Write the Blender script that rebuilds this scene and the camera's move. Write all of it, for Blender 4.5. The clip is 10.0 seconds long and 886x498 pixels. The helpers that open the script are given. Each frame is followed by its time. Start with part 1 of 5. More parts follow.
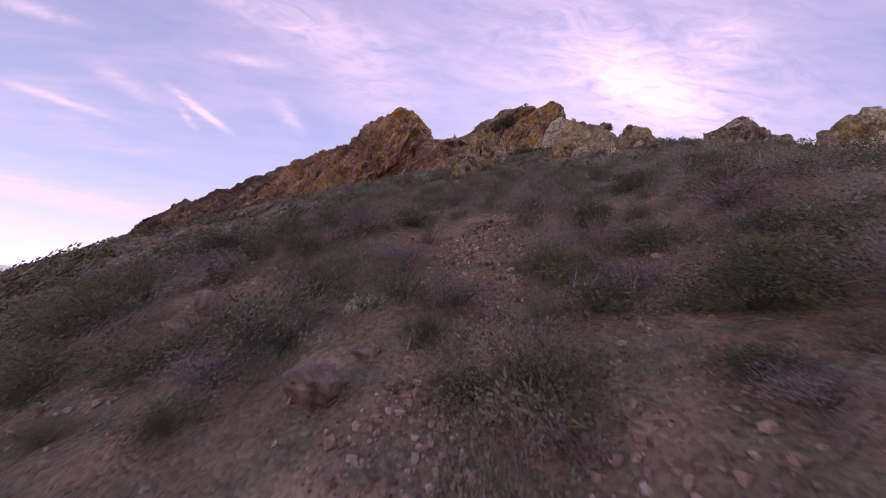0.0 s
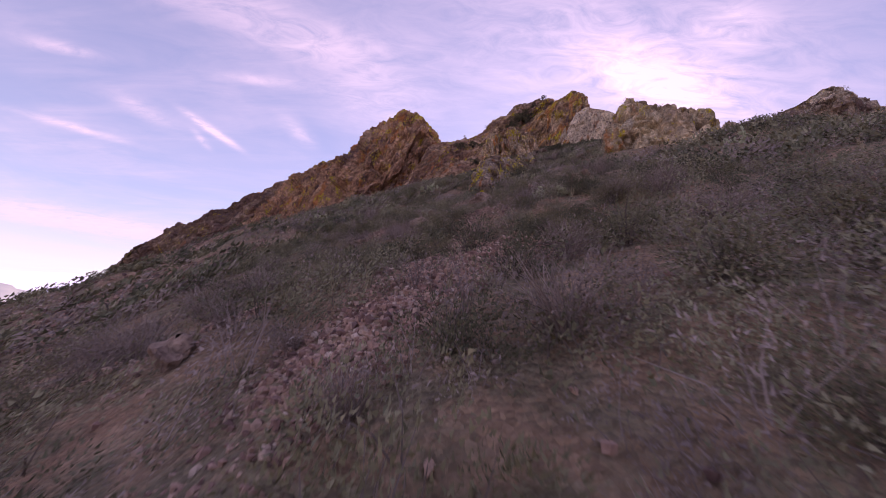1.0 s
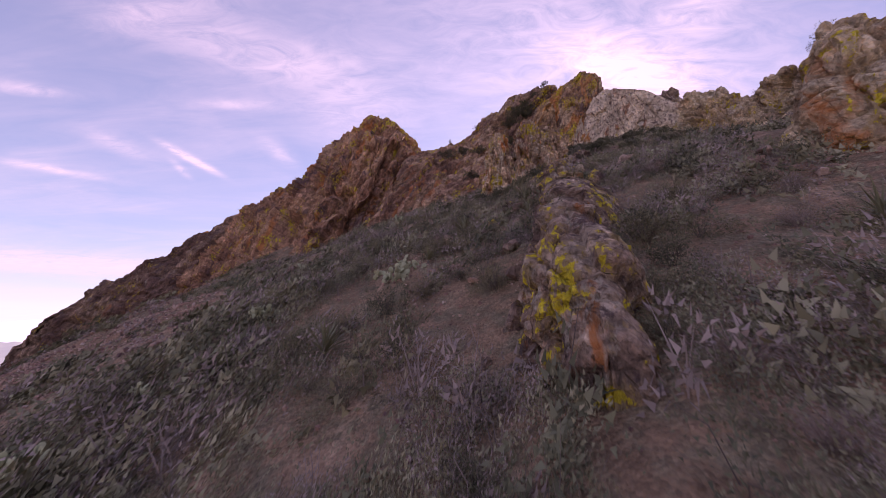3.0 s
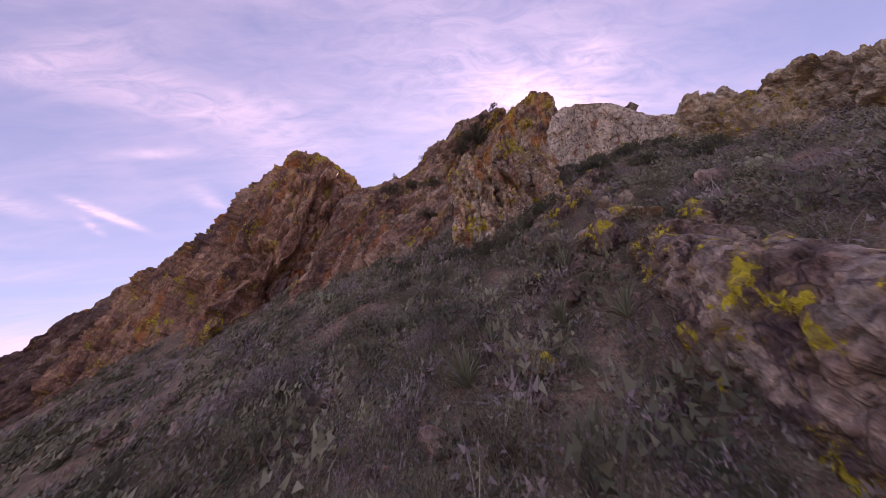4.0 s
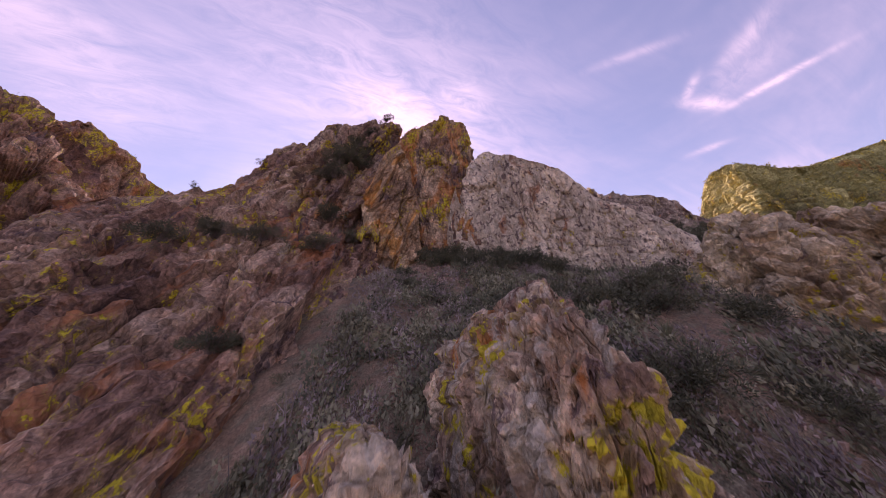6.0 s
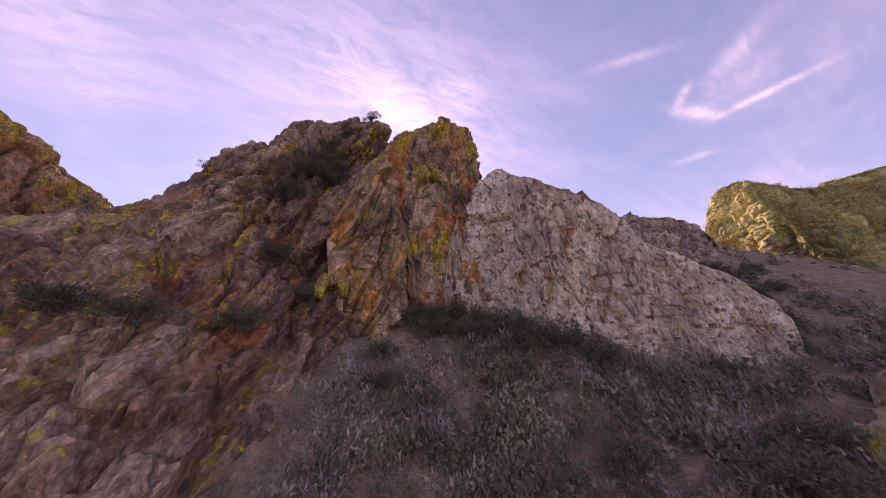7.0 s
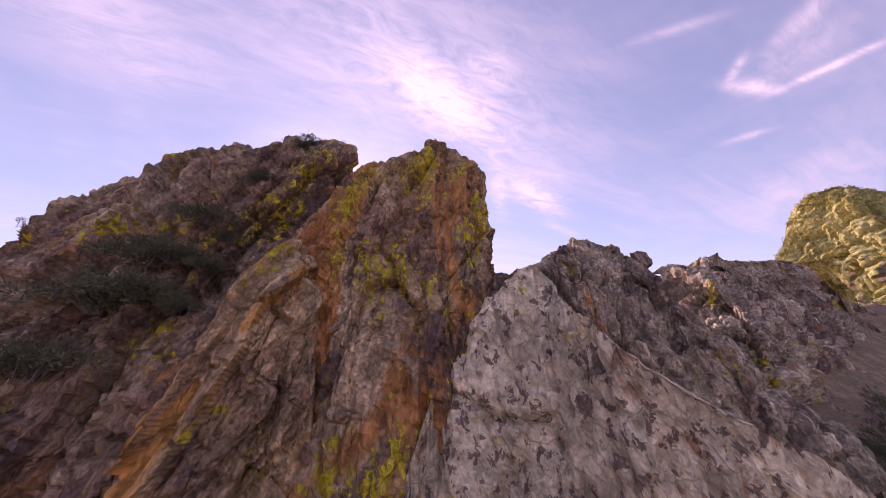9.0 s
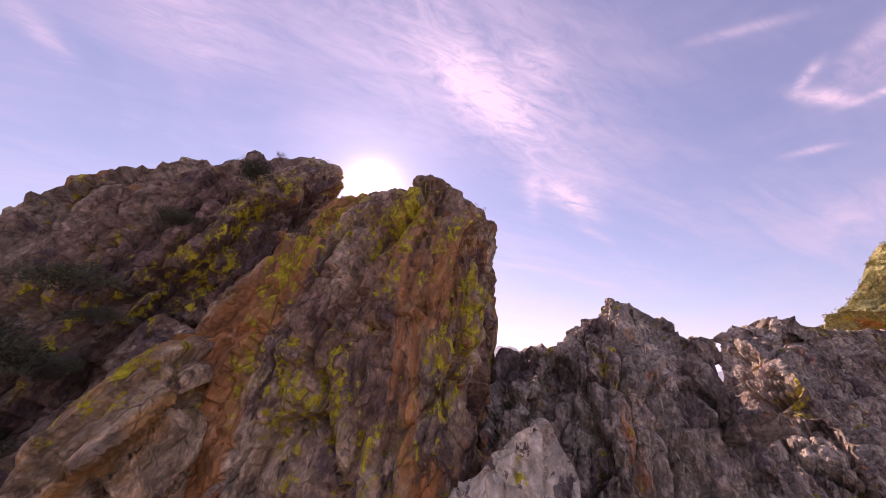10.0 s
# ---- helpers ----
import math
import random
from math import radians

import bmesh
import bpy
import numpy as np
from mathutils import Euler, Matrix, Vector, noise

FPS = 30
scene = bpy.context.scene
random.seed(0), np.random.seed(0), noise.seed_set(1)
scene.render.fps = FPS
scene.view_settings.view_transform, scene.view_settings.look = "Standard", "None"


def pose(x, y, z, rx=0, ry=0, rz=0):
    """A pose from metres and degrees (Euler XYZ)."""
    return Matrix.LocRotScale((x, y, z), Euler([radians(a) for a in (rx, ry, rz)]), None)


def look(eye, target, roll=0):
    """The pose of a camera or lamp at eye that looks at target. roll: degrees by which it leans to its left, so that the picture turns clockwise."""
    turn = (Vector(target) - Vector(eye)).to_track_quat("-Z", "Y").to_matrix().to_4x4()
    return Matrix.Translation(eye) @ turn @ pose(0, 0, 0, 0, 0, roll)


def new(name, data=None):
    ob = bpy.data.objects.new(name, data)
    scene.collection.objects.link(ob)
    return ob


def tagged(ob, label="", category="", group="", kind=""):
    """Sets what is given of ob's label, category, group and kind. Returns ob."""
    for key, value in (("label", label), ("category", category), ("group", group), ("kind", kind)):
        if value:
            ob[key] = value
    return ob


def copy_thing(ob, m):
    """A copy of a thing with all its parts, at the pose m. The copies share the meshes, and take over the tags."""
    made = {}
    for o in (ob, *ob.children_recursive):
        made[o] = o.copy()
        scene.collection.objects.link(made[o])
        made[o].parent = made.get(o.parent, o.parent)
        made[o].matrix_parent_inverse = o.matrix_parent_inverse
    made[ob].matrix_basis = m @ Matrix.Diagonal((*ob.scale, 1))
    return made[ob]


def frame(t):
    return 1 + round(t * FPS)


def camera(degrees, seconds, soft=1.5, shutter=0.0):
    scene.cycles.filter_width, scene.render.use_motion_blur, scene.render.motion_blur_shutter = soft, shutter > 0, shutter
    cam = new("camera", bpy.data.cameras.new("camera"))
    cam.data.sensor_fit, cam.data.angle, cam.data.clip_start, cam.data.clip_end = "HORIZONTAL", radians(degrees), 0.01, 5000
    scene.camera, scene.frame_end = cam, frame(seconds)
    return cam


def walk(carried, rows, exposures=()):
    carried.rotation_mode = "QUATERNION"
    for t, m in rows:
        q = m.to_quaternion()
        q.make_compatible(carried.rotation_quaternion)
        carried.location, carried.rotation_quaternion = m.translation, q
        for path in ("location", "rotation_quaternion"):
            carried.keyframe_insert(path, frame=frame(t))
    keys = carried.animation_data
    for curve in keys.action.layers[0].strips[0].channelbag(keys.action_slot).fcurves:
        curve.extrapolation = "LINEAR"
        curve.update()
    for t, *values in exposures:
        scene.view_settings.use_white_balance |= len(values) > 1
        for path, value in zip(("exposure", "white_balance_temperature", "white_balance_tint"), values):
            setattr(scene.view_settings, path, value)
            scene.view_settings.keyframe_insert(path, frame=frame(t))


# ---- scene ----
cam = camera(104.3, 10.0, soft=0.75, shutter=0.08)
PATH = [
    (0, (-0.793, 3.933, 2.444), (-0.906, 5.852, 2.994), 10.55),
    (0.5, (-1.288, 7.596, 4.556), (-1.440, 9.510, 5.115), 9.11),
    (1, (-1.987, 11.089, 6.456), (-2.174, 12.997, 7.023), 8.33),
    (1.5, (-2.702, 14.462, 8.372), (-2.868, 16.369, 8.951), 6.84),
    (2, (-3.491, 17.550, 10.283), (-3.635, 19.452, 10.883), 4.65),
    (2.2, (-3.815, 18.687, 11.025), (-3.937, 20.592, 11.623), 4.68),
    (3.3, (-3.599, 25.563, 16.551), (-3.710, 27.464, 17.164), 0.72),
    (3.5, (-3.921, 27.234, 17.511), (-3.958, 29.122, 18.171), -0.66),
    (4, (-4.382, 30.788, 19.844), (-4.234, 32.628, 20.614), -6.55),
    (4.5, (-4.402, 34.286, 22.479), (-4.095, 36.043, 23.383), -9.23),
    (5, (-3.896, 37.529, 25.388), (-3.382, 39.223, 26.318), -10.05),
    (5.5, (-3.142, 39.989, 28.290), (-2.354, 41.612, 29.151), -9.26),
    (6, (-2.338, 42.064, 31.117), (-1.392, 43.669, 31.844), -7.15),
    (6.2, (-1.840, 42.595, 32.203), (-0.871, 44.195, 32.910), -6.82),
    (7.3, (1.184, 47.518, 38.233), (2.197, 49.106, 38.906), -4.87),
    (7.5, (2.028, 47.950, 39.574), (3.010, 49.574, 40.207), -4.84),
    (8, (3.511, 49.360, 41.972), (4.475, 51.003, 42.581), -4.19),
    (8.5, (4.966, 50.758, 43.865), (5.904, 52.425, 44.449), -3.72),
    (9, (6.370, 52.053, 45.710), (7.255, 53.745, 46.303), -2.18),
    (9.5, (7.710, 53.307, 47.554), (8.533, 55.031, 48.146), -0.04),
    (10, (8.961, 54.295, 49.475), (9.704, 56.066, 50.033), 4.14),
]
EXPOSURES = [(0.0, 1.03, 6740, 54), (8.0, 1.05, 6740, 54), (9.5, 0.9, 6740, 54), (10.0, 0.78, 6740, 54)]
walk(cam, [(t, look(eye, target, roll)) for t, eye, target, roll in PATH], EXPOSURES)

# ---- sky, sun ----
SUN = Vector((0.150, 0.895, 0.418)).normalized()
SUN_EL, SUN_AZ = math.asin(SUN.z), math.atan2(SUN.x, SUN.y)
lamp = bpy.data.lights.new("sun", "SUN")
lamp.energy, lamp.angle, lamp.color = 4.0, radians(0.5), (1.0, 0.86, 0.66)
sun = new("sun", lamp)
sun.matrix_world = look(SUN * 400, (0, 0, 0))


class Nodes:
    """Short names for building a node tree."""

    def __init__(self, tree):
        self.tree = tree
        tree.nodes.clear()

    def add(self, kind):
        return self.tree.nodes.new(kind)

    def set(self, socket, value):
        if isinstance(value, bpy.types.NodeSocket):
            self.tree.links.new(value, socket)
        elif value is not None:
            if hasattr(socket.default_value, "__len__") and not hasattr(value, "__len__"):
                value = [value] * len(socket.default_value)
            if hasattr(socket.default_value, "__len__") and len(socket.default_value) == 4 and len(value) == 3:
                value = (*value, 1.0)
            socket.default_value = value

    def math(self, op, a, b=None, c=None, clamp=False):
        n = self.add("ShaderNodeMath")
        n.operation, n.use_clamp = op, clamp
        for i, v in enumerate((a, b, c)):
            self.set(n.inputs[i], v)
        return n.outputs[0]

    def vec(self, op, a, b=None):
        n = self.add("ShaderNodeVectorMath")
        n.operation = op
        self.set(n.inputs[0], a)
        if b is not None:
            self.set(n.inputs[1], b)
        return n.outputs["Value"] if op in ("DOT_PRODUCT", "LENGTH", "DISTANCE") else n.outputs[0]

    def mapping(self, v, scale=(1, 1, 1), rot=(0, 0, 0), loc=(0, 0, 0)):
        n = self.add("ShaderNodeMapping")
        self.set(n.inputs["Vector"], v)
        self.set(n.inputs["Scale"], scale)
        self.set(n.inputs["Rotation"], [radians(a) for a in rot])
        self.set(n.inputs["Location"], loc)
        return n.outputs[0]

    def noise(self, v, scale, detail=4.0, rough=0.55, warp=0.0):
        n = self.add("ShaderNodeTexNoise")
        self.set(n.inputs["Vector"], v)
        self.set(n.inputs["Scale"], scale)
        self.set(n.inputs["Detail"], detail)
        self.set(n.inputs["Roughness"], rough)
        self.set(n.inputs["Distortion"], warp)
        return n.outputs["Fac"]

    def noise_colour(self, v, scale):
        n = self.add("ShaderNodeTexNoise")
        self.set(n.inputs["Vector"], v)
        self.set(n.inputs["Scale"], scale)
        self.set(n.inputs["Detail"], 3.0)
        return n.outputs["Color"]

    def voronoi(self, v, scale, feature="F1", out="Distance"):
        n = self.add("ShaderNodeTexVoronoi")
        n.feature = feature
        self.set(n.inputs["Vector"], v)
        self.set(n.inputs["Scale"], scale)
        return n.outputs[out]

    def ramp(self, fac, *stops):
        n = self.add("ShaderNodeValToRGB")
        self.set(n.inputs[0], fac)
        ramp = n.color_ramp
        while len(ramp.elements) < len(stops):
            ramp.elements.new(0.5)
        for e, (at, col) in zip(ramp.elements, stops):
            e.position = at
            e.color = (*col, 1) if hasattr(col, "__len__") else (col, col, col, 1)
        return n.outputs[0]

    def step(self, fac, lo, hi):
        n = self.add("ShaderNodeMapRange")
        n.clamp = True
        self.set(n.inputs["Value"], fac)
        self.set(n.inputs["From Min"], lo)
        self.set(n.inputs["From Max"], hi)
        return n.outputs[0]

    def mix(self, fac, a, b, blend="MIX"):
        n = self.add("ShaderNodeMix")
        n.data_type, n.blend_type = "RGBA", blend
        self.set(n.inputs[0], fac)
        self.set(n.inputs[6], a)
        self.set(n.inputs[7], b)
        return n.outputs[2]


world = bpy.data.worlds.new("sky")
scene.world = world
world.use_nodes = True
k = Nodes(world.node_tree)
way = k.add("ShaderNodeTexCoord").outputs["Generated"]
air = k.add("ShaderNodeTexSky")
air.sky_type, air.sun_disc, air.sun_elevation, air.sun_rotation = "NISHITA", False, SUN_EL, SUN_AZ
air.air_density, air.dust_density, air.ozone_density, air.altitude = 1.0, 0.12, 1.6, 1200
split = k.add("ShaderNodeSeparateXYZ")
k.set(split.inputs[0], way)
lift = k.math("ADD", k.math("MAXIMUM", split.outputs[2], 0.0), 0.12)
flat = k.add("ShaderNodeCombineXYZ")
k.set(flat.inputs[0], k.math("DIVIDE", split.outputs[0], lift))
k.set(flat.inputs[1], k.math("DIVIDE", split.outputs[1], lift))
flat = flat.outputs[0]
# thin cirrus: broad veils, fine fibres, and a few bright wisps (place, turn, length, width, strength)
veil = k.step(k.noise(k.mapping(flat, (0.7, 1.3, 1), (0, 0, -28)), 0.9, 5, 0.6, 0.6), 0.40, 0.78)
fibre = k.noise(k.mapping(flat, (1.0, 4.2, 1), (0, 0, -34)), 1.7, 7, 0.62, 0.8)
cloud = k.math("MULTIPLY", veil, k.step(fibre, 0.25, 0.75))
cloud = k.math("ADD", k.math("MULTIPLY", cloud, 0.65), 0.10)
WISPS = (
    (0.50, 0.87, 20, 0.24, 0.085, 0.95), (0.44, 0.80, 20, 0.75, 0.32, 0.34), (1.20, 1.22, 18, 0.22, 0.075, 0.9), (1.02, 1.30, 50, 0.22, 0.04, 0.35), (1.62, 1.45, 10, 0.14, 0.03, 0.4),
    (-1.19, 1.23, 70, 0.10, 0.026, 1.3), (-1.29, 1.29, 103, 0.06, 0.02, 0.5), (-1.83, 1.22, 32, 0.18, 0.035, 0.6), (-1.41, 1.11, 66, 0.09, 0.06, 0.4), (-0.80, 1.22, 79, 0.08, 0.045, 0.4), (-0.82, 0.95, 7, 0.13, 0.025, 0.4),
    (-1.44, 0.82, 14, 0.10, 0.03, 0.55), (-2.91, 2.27, 21, 0.7, 0.26, 0.9), (1.46, 0.19, -81, 0.12, 0.020, 0.85), (1.35, 0.35, -19, 0.09, 0.026, 0.85), (1.23, 0.34, -134, 0.05, 0.016, 0.7), (1.20, 0.17, -118, 0.10, 0.035, 0.5),
    (1.32, 0.22, -100, 0.12, 0.07, 0.28), (1.61, 0.48, -63, 0.06, 0.022, 0.5), (0.94, 0.34, -50, 0.11, 0.018, 0.3), (-0.80, 0.62, -7, 0.20, 0.05, 0.35), (-0.60, 0.78, 21, 0.34, 0.09, 0.42), (-0.42, 1.03, 24, 0.20, 0.12, 0.35), (0.57, 0.69, 25, 0.08, 0.045, 0.4),
)
fray = k.step(k.noise(k.mapping(flat, (2.0, 5.0, 1), (0, 0, -40)), 3.2, 6, 0.65, 1.2), 0.22, 0.62)
for wx, wy, turn, long, wide, strength in WISPS:
    a = radians(turn)
    off = k.vec("SUBTRACT", flat, (wx, wy, 0))
    u = k.math("DIVIDE", k.vec("DOT_PRODUCT", off, (math.cos(a), math.sin(a), 0)), long)
    v = k.math("DIVIDE", k.vec("DOT_PRODUCT", off, (-math.sin(a), math.cos(a), 0)), wide)
    r = k.math("ADD", k.math("MULTIPLY", u, u), k.math("MULTIPLY", v, v))
    glow = k.math("MULTIPLY", k.math("EXPONENT", k.math("MULTIPLY", r, -1.0)), strength)
    cloud = k.math("ADD", cloud, k.math("MULTIPLY", glow, fray))
cloud = k.math("MINIMUM", cloud, 0.92)
# clouds are brightest about the sun
near = k.math("MAXIMUM", k.vec("DOT_PRODUCT", way, tuple(SUN)), 0.0)
bright = k.math("ADD", 4.9, k.math("MULTIPLY", k.math("POWER", near, 8.0), 1.9))
white_n = k.add("ShaderNodeVectorMath")
white_n.operation = "SCALE"
k.set(white_n.inputs[0], (1.0, 0.90, 0.98))
k.set(white_n.inputs[3], bright)
soft_air = k.vec("DIVIDE", air.outputs[0], k.vec("ADD", k.vec("MULTIPLY", air.outputs[0], (0.07, 0.07, 0.07)), (0.85, 0.85, 0.85)))
both = k.mix(cloud, soft_air, white_n.outputs[0])
aureole = k.math("ADD", k.math("MULTIPLY", k.math("POWER", near, 60.0), 1.6), k.math("MULTIPLY", k.math("POWER", near, 700.0), 14.0))
glare = k.add("ShaderNodeVectorMath")
glare.operation = "SCALE"
k.set(glare.inputs[0], (1.0, 0.93, 0.85))
k.set(glare.inputs[3], aureole)
both = k.vec("ADD", both, glare.outputs[0])
back = k.add("ShaderNodeBackground")
k.set(back.inputs[0], both)
k.set(back.inputs[1], 0.10)
k.set(k.add("ShaderNodeOutputWorld").inputs[0], back.outputs[0])


# ---- materials ----
def surface(name):
    m = bpy.data.materials.new(name)
    m.use_nodes = True
    n = Nodes(m.node_tree)
    shader = n.add("ShaderNodeBsdfPrincipled")
    n.set(n.add("ShaderNodeOutputMaterial").inputs[0], shader.outputs[0])
    return m, n, shader


def finish(n, shader, colour, rough, relief=None, depth=0.02, strength=0.6):
    n.set(shader.inputs["Base Color"], colour)
    n.set(shader.inputs["Roughness"], rough)
    n.set(shader.inputs["Specular IOR Level"], 0.25)
    if relief is not None:
        b = n.add("ShaderNodeBump")
        n.set(b.inputs["Strength"], strength)
        n.set(b.inputs["Distance"], depth)
        n.set(b.inputs["Height"], relief)
        n.set(shader.inputs["Normal"], b.outputs[0])


def rock_material(name, dark, mid, light, rust=0.3, pale=0.3, lichen=0.3, rust_tone=(0.42, 0.15, 0.045), crest=None, grain=1.0, dip=(0.1, 0.2, 1.0), varnish=0.4, gain=1.2, stretch=0.5, pits=1.0, facets=0.7):
    """Weathered volcanic rock: tones drawn out along the dip, dark varnish, rust bands, pale crust and yellow lichen
    (rust, pale, lichen, varnish: how much of each)."""
    m, n, shader = surface(name)
    at = n.add("ShaderNodeTexCoord").outputs["Object"]
    d = Vector(dip).normalized()

    def along(keep):
        run = n.math("MULTIPLY", n.vec("DOT_PRODUCT", at, tuple(d)), 1 - keep)
        axis = n.add("ShaderNodeVectorMath")
        axis.operation = "SCALE"
        n.set(axis.inputs[0], tuple(d))
        n.set(axis.inputs[3], run)
        return n.vec("SUBTRACT", at, axis.outputs[0])

    drawn, ribbon = along(stretch), along(0.5 * stretch)
    rnd = n.add("ShaderNodeObjectInfo").outputs["Random"]
    small = n.noise(at, 8.0, 6, 0.68)
    mid_size = n.noise(drawn, 2.2, 6, 0.62, 0.3)
    broad = n.noise(drawn, 0.42 * grain, 7, 0.60, 0.4)
    tone = n.ramp(broad, (0.36, dark), (0.47, mid), (0.60, light))
    tone = n.mix(1.0, tone, n.ramp(rnd, (0.0, 0.86), (1.0, 1.16)), "MULTIPLY")
    # grain from facet to facet
    tone = n.mix(0.9 * facets, tone, n.ramp(small, (0.36, 0.5), (0.5, 1.0), (0.64, 1.55)), "MULTIPLY")
    tone = n.mix(0.55, tone, n.ramp(mid_size, (0.36, 0.55), (0.5, 1.0), (0.64, 1.45)), "MULTIPLY")
    # flat broken facets and the dark joints between them
    def one_of(colour):
        part = n.add("ShaderNodeSeparateColor")
        n.set(part.inputs[0], colour)
        return part.outputs[0]

    facet = one_of(n.voronoi(drawn, 2.8 * max(1.0, grain) ** 0.5, "F1", "Color"))
    chip = one_of(n.voronoi(drawn, 8.5, "F1", "Color"))
    joint = n.step(n.voronoi(n.vec("ADD", drawn, (5.0, 1.0, 2.0)), 1.5 * max(1.0, grain) ** 0.5, "DISTANCE_TO_EDGE", "Distance"), 0.0, 0.03)
    joint = n.math("MAXIMUM", joint, n.step(n.noise(n.vec("ADD", at, (2.0, 7.0, 3.0)), 1.1, 4, 0.6), 0.42, 0.52))
    tone = n.mix(facets, tone, n.ramp(facet, (0.0, 0.62), (1.0, 1.4)), "MULTIPLY")
    tone = n.mix(facets, tone, n.ramp(chip, (0.0, 0.72), (1.0, 1.28)), "MULTIPLY")
    if rust > 0:
        # iron-stained bands along the dip
        band = n.noise(n.vec("ADD", ribbon, (3.1, 8.2, 1.7)), 0.55 * grain, 6, 0.60, 0.5)
        tone = n.mix(n.math("MULTIPLY", n.step(band, 0.63 - 0.17 * rust, 0.69 - 0.15 * rust), 0.88), tone, n.ramp(mid_size, (0.34, tuple(c * 0.5 for c in rust_tone)), (0.5, rust_tone), (0.66, tuple(min(1, c * 1.45) for c in rust_tone))))
    if varnish > 0:
        # purple-black desert varnish
        skin = n.noise(n.vec("ADD", drawn, (11.0, 2.0, 5.0)), 0.8 * grain * pits, 7, 0.66, 0.4)
        tone = n.mix(n.math("MULTIPLY", n.step(skin, 0.645 - 0.16 * varnish, (0.68 if pits == 1 else 0.66) - 0.155 * varnish), 0.82), tone, n.ramp(small, (0.34, (0.075, 0.048, 0.055)), (0.66, (0.19, 0.125, 0.13))))
    if pale > 0:
        # pale mineral crust in strips
        crust = n.noise(n.vec("ADD", ribbon, (7.0, 3.0, 1.0)), 1.3 * grain, 9, 0.68, 0.3)
        tone = n.mix(n.math("MULTIPLY", n.step(crust, 0.66 - 0.20 * pale, 0.71 - 0.19 * pale), 0.85), tone, n.ramp(small, (0.34, (0.25, 0.21, 0.18)), (0.66, (0.56, 0.50, 0.44))))
    tone = n.mix(1.0, tone, (gain * 1.0, gain * 1.0, gain * 0.86), "MULTIPLY")
    if lichen > 0:
        # yellow lichen in clusters of crisp-edged crusts
        area = n.noise(n.vec("ADD", drawn, (1.0, 9.0, 4.0)), 0.62 * max(1.0, grain), 3, 0.5, 0.3)
        if crest:
            z = n.add("ShaderNodeSeparateXYZ")
            n.set(z.inputs[0], at)
            area = n.math("ADD", area, n.math("MULTIPLY", n.step(z.outputs[2], crest[0], crest[1]), 0.07))
        spots = n.noise(n.mapping(at, (1, 1, 0.7)), 3.4, 7, 0.70, 0.3)
        amount = n.math("ADD", n.math("MULTIPLY", area, 0.6), n.math("MULTIPLY", spots, 0.7))
        edge = 0.805 - 0.10 * lichen
        ochre = n.math("MULTIPLY", n.step(amount, edge - 0.06, edge + 0.01), 0.40)
        tone = n.mix(ochre, tone, (0.42, 0.29, 0.07))
        tone = n.mix(n.math("MULTIPLY", n.math("MULTIPLY", n.step(amount, edge, edge + 0.018), n.step(small, 0.28, 0.42)), n.step(chip, 0.28, 0.34)), tone, n.ramp(small, (0.36, (0.42, 0.32, 0.03)), (0.6, (0.74, 0.62, 0.04))))
    tone = n.mix(0.7 * facets, tone, n.ramp(joint, (0.0, 0.3), (1.0, 1.0)), "MULTIPLY")
    # long open fractures
    bent = n.vec("ADD", drawn, n.vec("MULTIPLY", n.vec("SUBTRACT", n.noise_colour(at, 0.9), (0.5, 0.5, 0.5)), (0.9, 0.9, 0.9)))
    split = n.step(n.voronoi(bent, 0.55 * max(1.0, grain), "DISTANCE_TO_EDGE", "Distance"), 0.004, 0.022)
    split = n.math("MAXIMUM", split, n.step(n.noise(n.vec("ADD", at, (6.0, 1.0, 9.0)), 0.8, 4, 0.6), 0.44, 0.56))
    tone = n.mix(0.75 * facets, tone, n.ramp(split, (0.0, 0.3), (1.0, 1.0)), "MULTIPLY")
    ridge = n.math("ABSOLUTE", n.math("SUBTRACT", n.noise(drawn, 2.6, 6, 0.66, 0.5), 0.5))
    relief = n.math("ADD", n.math("MULTIPLY", small, 0.7), n.math("MULTIPLY", n.noise(at, 30, 4, 0.65), 0.25))
    relief = n.math("ADD", relief, n.math("ADD", n.math("MULTIPLY", n.step(ridge, 0.0, 0.05), 0.5), n.math("MULTIPLY", split, 0.8 * facets)))
    relief = n.math("ADD", relief, n.math("ADD", n.math("MULTIPLY", facet, 0.7), n.math("ADD", n.math("MULTIPLY", chip, 0.3), n.math("MULTIPLY", joint, 0.6))))
    finish(n, shader, tone, 0.88, relief, 0.10, 0.8)
    return m


def leaf_material(name, low, high, rough=0.7):
    m, n, shader = surface(name)
    geo = n.add("ShaderNodeNewGeometry")
    rnd = n.add("ShaderNodeObjectInfo").outputs["Random"]
    at = n.add("ShaderNodeTexCoord").outputs["Object"]
    patch = n.step(n.noise(at, 0.9, 2, 0.5), 0.36, 0.64)
    f = n.math("ADD", n.math("MULTIPLY", geo.outputs["Random Per Island"], 0.36), n.math("ADD", n.math("MULTIPLY", patch, 0.46), n.math("MULTIPLY", rnd, 0.2)))
    finish(n, shader, n.ramp(f, (0.15, low), (0.85, high)), rough)
    return m


